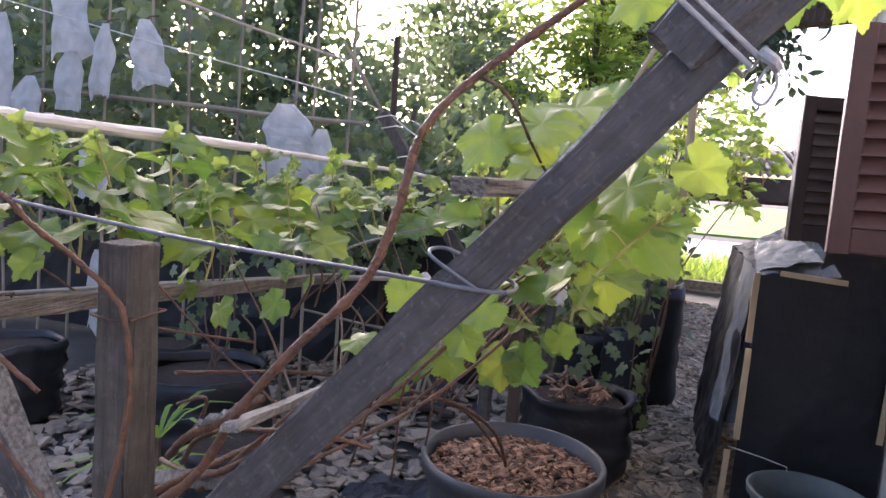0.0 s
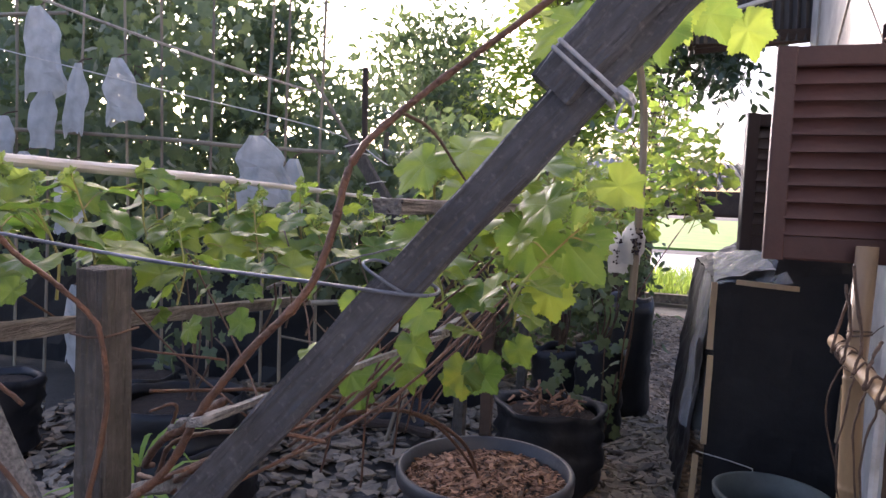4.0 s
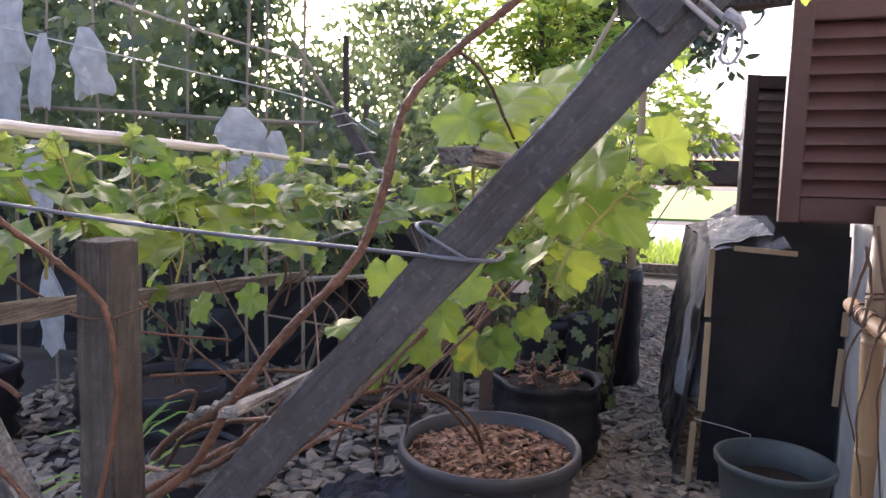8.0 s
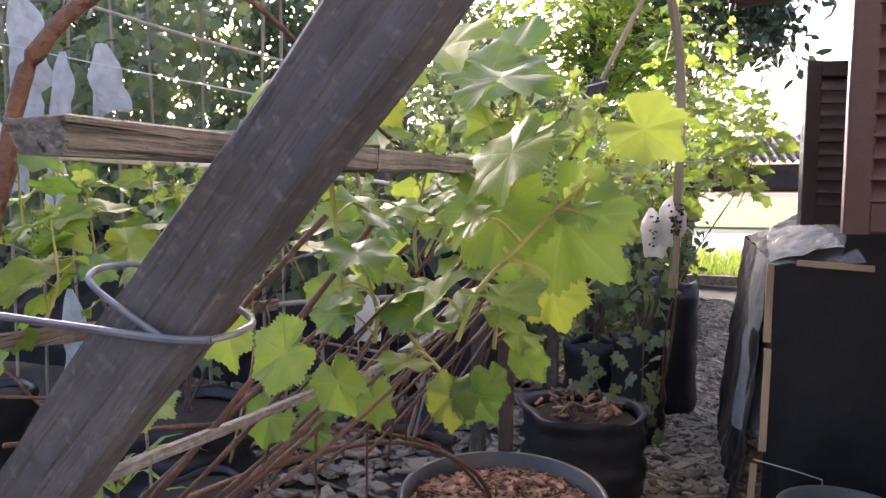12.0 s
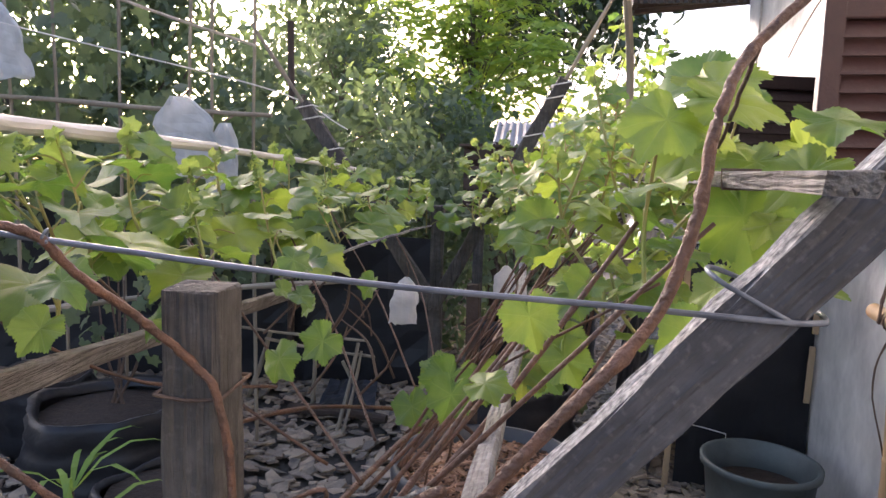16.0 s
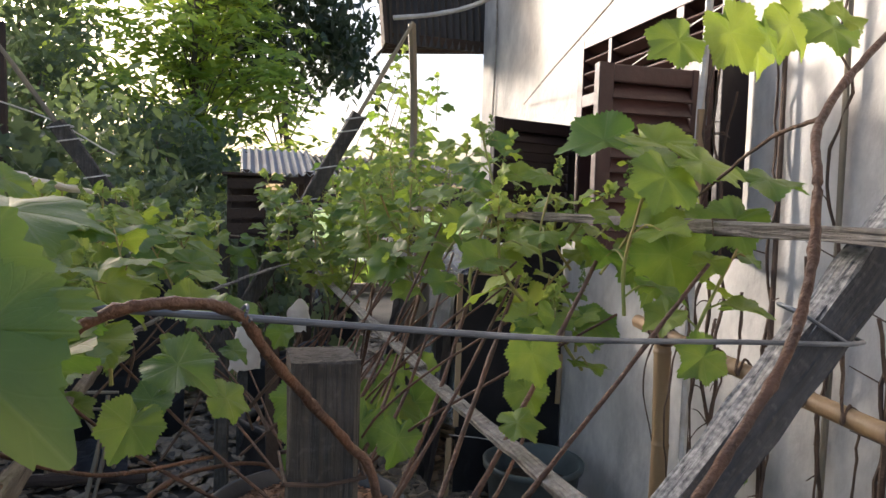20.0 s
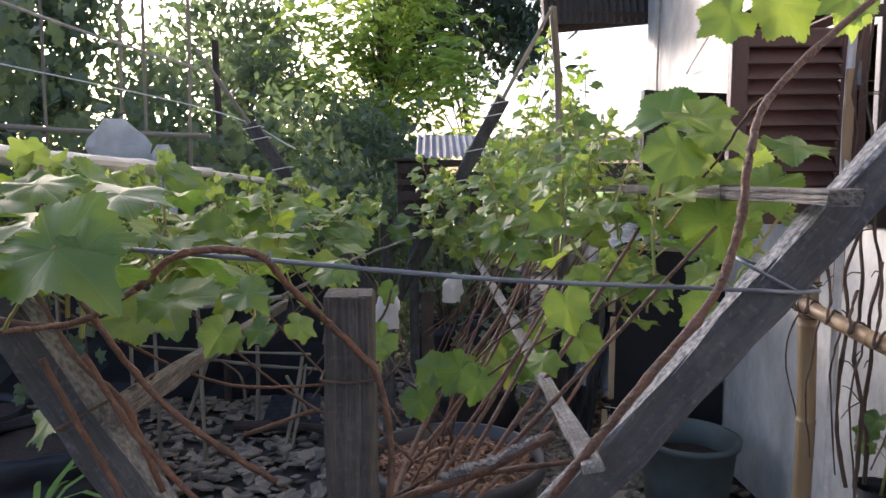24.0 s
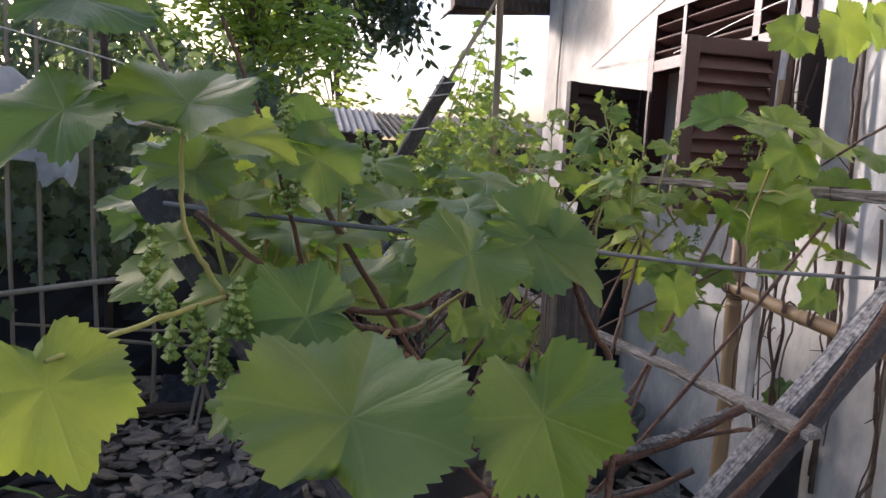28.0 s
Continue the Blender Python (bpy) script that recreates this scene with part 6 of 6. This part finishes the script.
for i, x in enumerate((1.085, 1.115, 1.15)):
    r = random.Random(140 + i)
    t = thing("dry_vine", (x, 1.09, 0), "leafless dry vine twisting up beside the bamboo", "vine", "dry vines on the wall")
    pts = [(x + r.uniform(-0.016, 0.016), 1.09 + r.uniform(-0.015, 0.015), z) for z in np.arange(0.45, 1.9 - 0.15 * i, 0.11)]
    part("stem", tube(pts, 0.0055, 0.003, 6, 4, 3, i, 0.001), M_TENDRIL, t)
    for j in range(8):
        q = Vector(pts[min(j + 2, len(pts) - 1)])
        e = q + Vector((r.uniform(-0.07, 0.05), r.uniform(-0.03, 0.01), r.uniform(-0.05, 0.07)))
        part("twig", tube([q[:], (q.lerp(e, 0.6) + Vector((0, 0, 0.01)))[:], e[:]], 0.002, 0.001, 5, 3), M_TENDRIL, t)
bs = thing("bamboo_pole", (1.04, 1.1, 1.1), "short split bamboo strip tied to the upright bamboo", "bamboo")
part("strip", beam((1.062, 1.1, 0.95), (1.066, 1.095, 1.5), 0.022, 0.01, (0, 1, 0), 8, 0.001, 0.1, 3), M_BAMBOO, bs)

# ---- small plant in a black bag by the wall ----
sp = thing("potted_cutting", (1.2, 1.1, 0), "young leafy cutting in a narrow black polythene bag", "plant")
part("bag", lathe([(0.0, 0.0), (0.055, 0.0), (0.06, 0.2), (0.058, 0.36), (0.062, 0.44), (0.054, 0.43), (0.05, 0.4)], (1.2, 1.1, 0), 20, 0.03), M_BLACK, sp, smooth=True)
part("soil", lathe([(0.0, 0.41), (0.055, 0.405)], (1.2, 1.1, 0), 16), M_SOIL, sp)
part("stem", tube([(1.2, 1.1, 0.41), (1.205, 1.09, 0.5), (1.215, 1.09, 0.62)], 0.004, 0.002, 6, 4), M_CANE_GREEN, sp)
for i in range(9):
    a = i * 2.3
    c0 = Vector((1.205, 1.09, 0.5 + 0.014 * i))
    c1 = c0 + Vector((math.cos(a) * 0.05, math.sin(a) * 0.05, 0.02 + 0.01 * (i % 3)))
    part("stalk", petiole(c0, c1), M_CANE_GREEN, sp)
    leaf(sp, c1, 0.062 + 0.006 * (i % 3), (math.cos(a), math.sin(a), -0.9), (-0.4 + 0.5 * math.cos(a), -0.6, 0.6), "shaded")

# ---- bags on the vines ----
def vine_bag(at, w, h, grapes, seed):
    """A thin crumpled bag round a bunch, open and ragged at its lower rim, gathered at the top."""
    r = random.Random(seed)
    x, y, z = at
    t = thing("fruit_bag", at, "crumpled thin white plastic bag tied over dark dried grapes" if grapes else "crumpled thin white plastic bag tied over young fruit", "bag", "fruit bags on the vines")
    verts, faces, rows, cols = [], [], 12, 20
    lean = r.uniform(-0.25, 0.25)
    for j in range(rows):
        f = j / (rows - 1)
        ww = w * 0.5 * (0.16 + 0.84 * min(1, f * 2.6) ** 0.7)
        for q in range(cols):
            a = 2 * math.pi * q / cols
            k = 1 + 0.34 * noise.noise((math.cos(a) * 2.2 + seed, math.sin(a) * 2.2, f * 4)) + 0.16 * noise.noise((math.cos(a) * 6 + seed, math.sin(a) * 6, f * 9))
            rag = 0.16 * noise.noise((math.cos(a) * 3 + 5, math.sin(a) * 3, seed)) * max(0, f - 0.4)
            verts.append((x + ww * math.cos(a) * k + lean * w * f, y + ww * 0.55 * math.sin(a) * k, z + h * (0.5 - f - rag)))
    for j in range(rows - 1):
        for q in range(cols):
            faces.append([j * cols + q, j * cols + (q + 1) % cols, (j + 1) * cols + (q + 1) % cols, (j + 1) * cols + q])
    part("bag", (verts, faces), M_BAGFILM, t, smooth=True)
    part("tie", tube([(x, y, z + h * 0.5), (x + 0.004, y + 0.004, z + h * 0.6), (x - 0.003, y + 0.01, z + h * 0.8)], 0.0015, 0.001, 5, 3), M_TENDRIL, t)
    if grapes:
        bunch = []
        for i in range(grapes):
            f = r.random()
            c = Vector((x + w * (0.10 + 0.30 * r.uniform(-1, 1) * (1 - 0.6 * f)), y - w * 0.27 + r.uniform(-0.006, 0.006), z + h * (0.34 - 0.62 * f)))
            bm = bmesh.new()
            bmesh.ops.create_icosphere(bm, subdivisions=1, radius=r.uniform(0.0028, 0.005))
            bmesh.ops.translate(bm, verts=bm.verts[:], vec=c)
            bm.verts.index_update()
            bunch.append(([v.co[:] for v in bm.verts], [[v.index for v in q.verts] for q in bm.faces]))
            bm.free()
        part("dried_bunch", merged(*bunch), M_BERRY, t, "shrivelled dark grapes", smooth=True)
    return t


vine_bag((0.495, 1.943, 1.105), 0.085, 0.155, 70, 1)
vine_bag((0.43, 1.95, 1.07), 0.07, 0.15, 24, 2)
vine_bag((0.12, 1.9, 0.85), 0.07, 0.11, 0, 3)
vine_bag((-0.057, 0.968, 0.945), 0.055, 0.10, 0, 4)

# ---- old peeling stem and pale canes under the leaning plank ----
cane(v1, [(-0.16, 0.26, 0.80), (-0.07, 0.14, 0.86), (0.03, 0.05, 0.935), (0.085, 0.02, 0.968), (0.15, -0.005, 1.012)], 0.0088, 0.0078, 34, "old red-brown stem")
part("bark_strip", tube([(0.055, 0.034, 0.957), (0.085, 0.021, 0.973), (0.112, 0.01, 0.99), (0.14, 0.002, 1.009)], 0.005, 0.003, 6, 4, 3, 5, 0.0016), M_STICK, v1, "peeling pale bark")
cane(v1, [(-0.22, 0.3, 0.76), (-0.05, 0.16, 0.83), (0.06, 0.05, 0.90), (0.12, 0.02, 0.94)], 0.0075, 0.006, 35)
cane(v1, [(-0.10, 0.2, 0.82), (0.02, 0.08, 0.92), (0.10, 0.05, 0.955), (0.19, 0.05, 0.965), (0.225, 0.07, 0.955)], 0.006, 0.004, 37)
cane(v1, [(-0.05, 0.12, 0.87), (0.04, 0.05, 0.95), (0.06, 0.035, 0.985), (0.03, 0.03, 0.975)], 0.0045, 0.003, 38)
ps = thing("loose_slat", (0.0, 0.12, 0.86), "pale split slat lying under the leaning plank", "slat")
part("slat", beam((-0.30, 0.34, 0.70), (0.11, 0.025, 0.915), 0.010, 0.020, (0.2, 0.3, 1), 14, 0.0015, 0.1, 5), M_STICK, ps)
for i in range(12):
    r = random.Random(640 + i)
    y = 0.15 + 0.1 * i
    cane(v1, [(r.uniform(0.0, 0.1), y + 0.35, r.uniform(0.66, 0.8)), (r.uniform(0.10, 0.17), y + 0.25, r.uniform(0.86, 0.95)), (r.uniform(0.24, 0.34), y + 0.1, r.uniform(1.1, 1.17))], 0.0042, 0.0028, 650 + i)
pp = thing("stake", (0.034, 1.72, 0), "slim brown timber stake standing behind the large pot", "stake")
part("stake", beam((0.036, 1.72, -0.02), (0.022, 1.73, 0.86), 0.042, 0.03, (0, 1, 0), 10, 0.002, 0.1, 7), M_DARKWOOD, pp)

# ---- strappy plants beside the grow bags ----
for i, (x, y) in enumerate(((-1.1, 1.3), (-0.9, 1.05))):
    t = thing("strappy_plant", (x, y, 0.25), "small plant with narrow arching green leaves", "plant", "strappy plants")
    for j in range(9):
        r = random.Random(i * 20 + j)
        a = r.uniform(0, 6.28)
        ln = r.uniform(0.16, 0.3)
        p = [Vector((x, y, 0.26)) + Vector((math.cos(a), math.sin(a), 0)) * ln * f + Vector((0, 0, ln * (1.3 * f - 1.0 * f * f))) for f in (0, 0.3, 0.6, 0.85, 1)]
        s = Vector((-math.sin(a), math.cos(a), 0))
        wd = (0.004, 0.009, 0.009, 0.005, 0.0006)
        vv = [(q + s * w)[:] for q, w in zip(p, wd)] + [(q - s * w)[:] for q, w in zip(p, wd)]
        part("leaf_blade", (vv, [[k, k + 1, k + 6, k + 5] for k in range(4)]), M_GRASS, t)
    part("stem", tube([(x, y, 0), (x, y, 0.27)], 0.012, 0.008, 6, 2), M_TENDRIL, t)

# ---- bark chips in the pot ----
def chip(r, at, size):
    a, tilt = r.uniform(0, 6.28), r.uniform(-0.5, 0.5)
    m = Euler((tilt, r.uniform(-0.5, 0.5), a)).to_matrix()
    x, y, z = size * r.uniform(0.6, 1.8), size * r.uniform(0.2, 0.7), size * r.uniform(0.08, 0.2)
    v = [(Vector(at) + m @ Vector((sx * x * r.uniform(0.7, 1), sy * y * r.uniform(0.7, 1), sz * z)))[:] for sz in (-1, 1) for sx, sy in ((-1, -1), (1, -1), (1, 1), (-1, 1))]
    return v, [[3, 2, 1, 0], [4, 5, 6, 7], [0, 1, 5, 4], [1, 2, 6, 5], [2, 3, 7, 6], [3, 0, 4, 7]]


rc = random.Random(77)
chips = []
for i in range(2100):
    a, rr = rc.uniform(0, 6.28), 0.245 * math.sqrt(rc.random())
    chips.append(chip(rc, (0.105 + rr * math.cos(a), 1.40 + rr * math.sin(a), 0.388 - 0.3 * rr * rr + rc.uniform(-0.004, 0.012)), rc.choice((0.004, 0.006, 0.008, 0.011, 0.018)) * rc.uniform(0.8, 1.2)))
ch = part("bark_mulch", merged(*chips), M_CHIP, pot, "reddish bark chips")
tagged(ch, kind="stuff")

# ---- slate stones over the yard ----
def stone_shape(r, size):
    """A flat, sharp-edged slab of slate with four to six corners."""
    n = r.choice((4, 5, 5, 6))
    pts = []
    for k in range(n):
        a = 2 * math.pi * (k + r.uniform(-0.33, 0.33)) / n
        rad = size * r.uniform(0.7, 1.1)
        pts.append((rad * math.cos(a), rad * 0.66 * math.sin(a)))
    t = size * r.uniform(0.06, 0.15)
    tilt = r.uniform(-0.12, 0.12)
    verts = [(x, y, -t) for x, y in pts] + [(x * 1.0, y * 1.0, t * 0.7 + tilt * x) for x, y in pts] + [(x * 0.93, y * 0.93, t + tilt * x) for x, y in pts]
    faces = [list(range(2 * n, 3 * n))]
    for o in (0, n):
        faces += [[o + k, o + (k + 1) % n, o + n + (k + 1) % n, o + n + k] for k in range(n)]
    return verts, faces


rs = random.Random(5)
stone_meshes = [mesh_of("stone", *stone_shape(rs, 1.0), M_STONE) for _ in range(10)]
pave = thing("slate_cover", (0, 1.5, 0), "loose grey and tan slate stones covering the yard", "stones", kind="structure")
for i in range(290):
    x, y = (rs.uniform(-1.1, -0.05), rs.uniform(1.0, 2.8)) if i % 2 else (rs.uniform(0.3, 0.85), rs.uniform(1.1, 2.9))
    s = rs.uniform(0.024, 0.06)
    ob = new("stone", stone_meshes[i % 10])
    ob.parent = pave
    ob.matrix_basis = Matrix.Translation((x, y - 1.5, rs.uniform(0.0, 0.022))) @ Euler((rs.uniform(-0.35, 0.35), rs.uniform(-0.35, 0.35), rs.uniform(0, 6.28))).to_matrix().to_4x4() @ Matrix.Diagonal((s, s, s, 1))
stones = []
gs = np.random.RandomState(8)
for i in range(15000):
    near = i % 3
    y = 0.2 + 7.5 * gs.random_sample() ** (1.5 if near else 0.9)
    x = gs.uniform(-2.6, 1.28) if near else gs.uniform(0.2, 0.95)
    s = gs.uniform(0.022, 0.062) * (1.25 if y > 3 else 1)
    v, f = stone_shape(rs, s)
    m = Euler((gs.uniform(-0.4, 0.4), gs.uniform(-0.4, 0.4), gs.uniform(0, 6.28))).to_matrix()
    z = gs.uniform(-0.015, 0.012)
    stones.append(([tuple(m @ Vector(q) + Vector((x, y, z))) for q in v], f))
tagged(part("slate_chippings", merged(*stones), M_STONES, pave), kind="stuff")
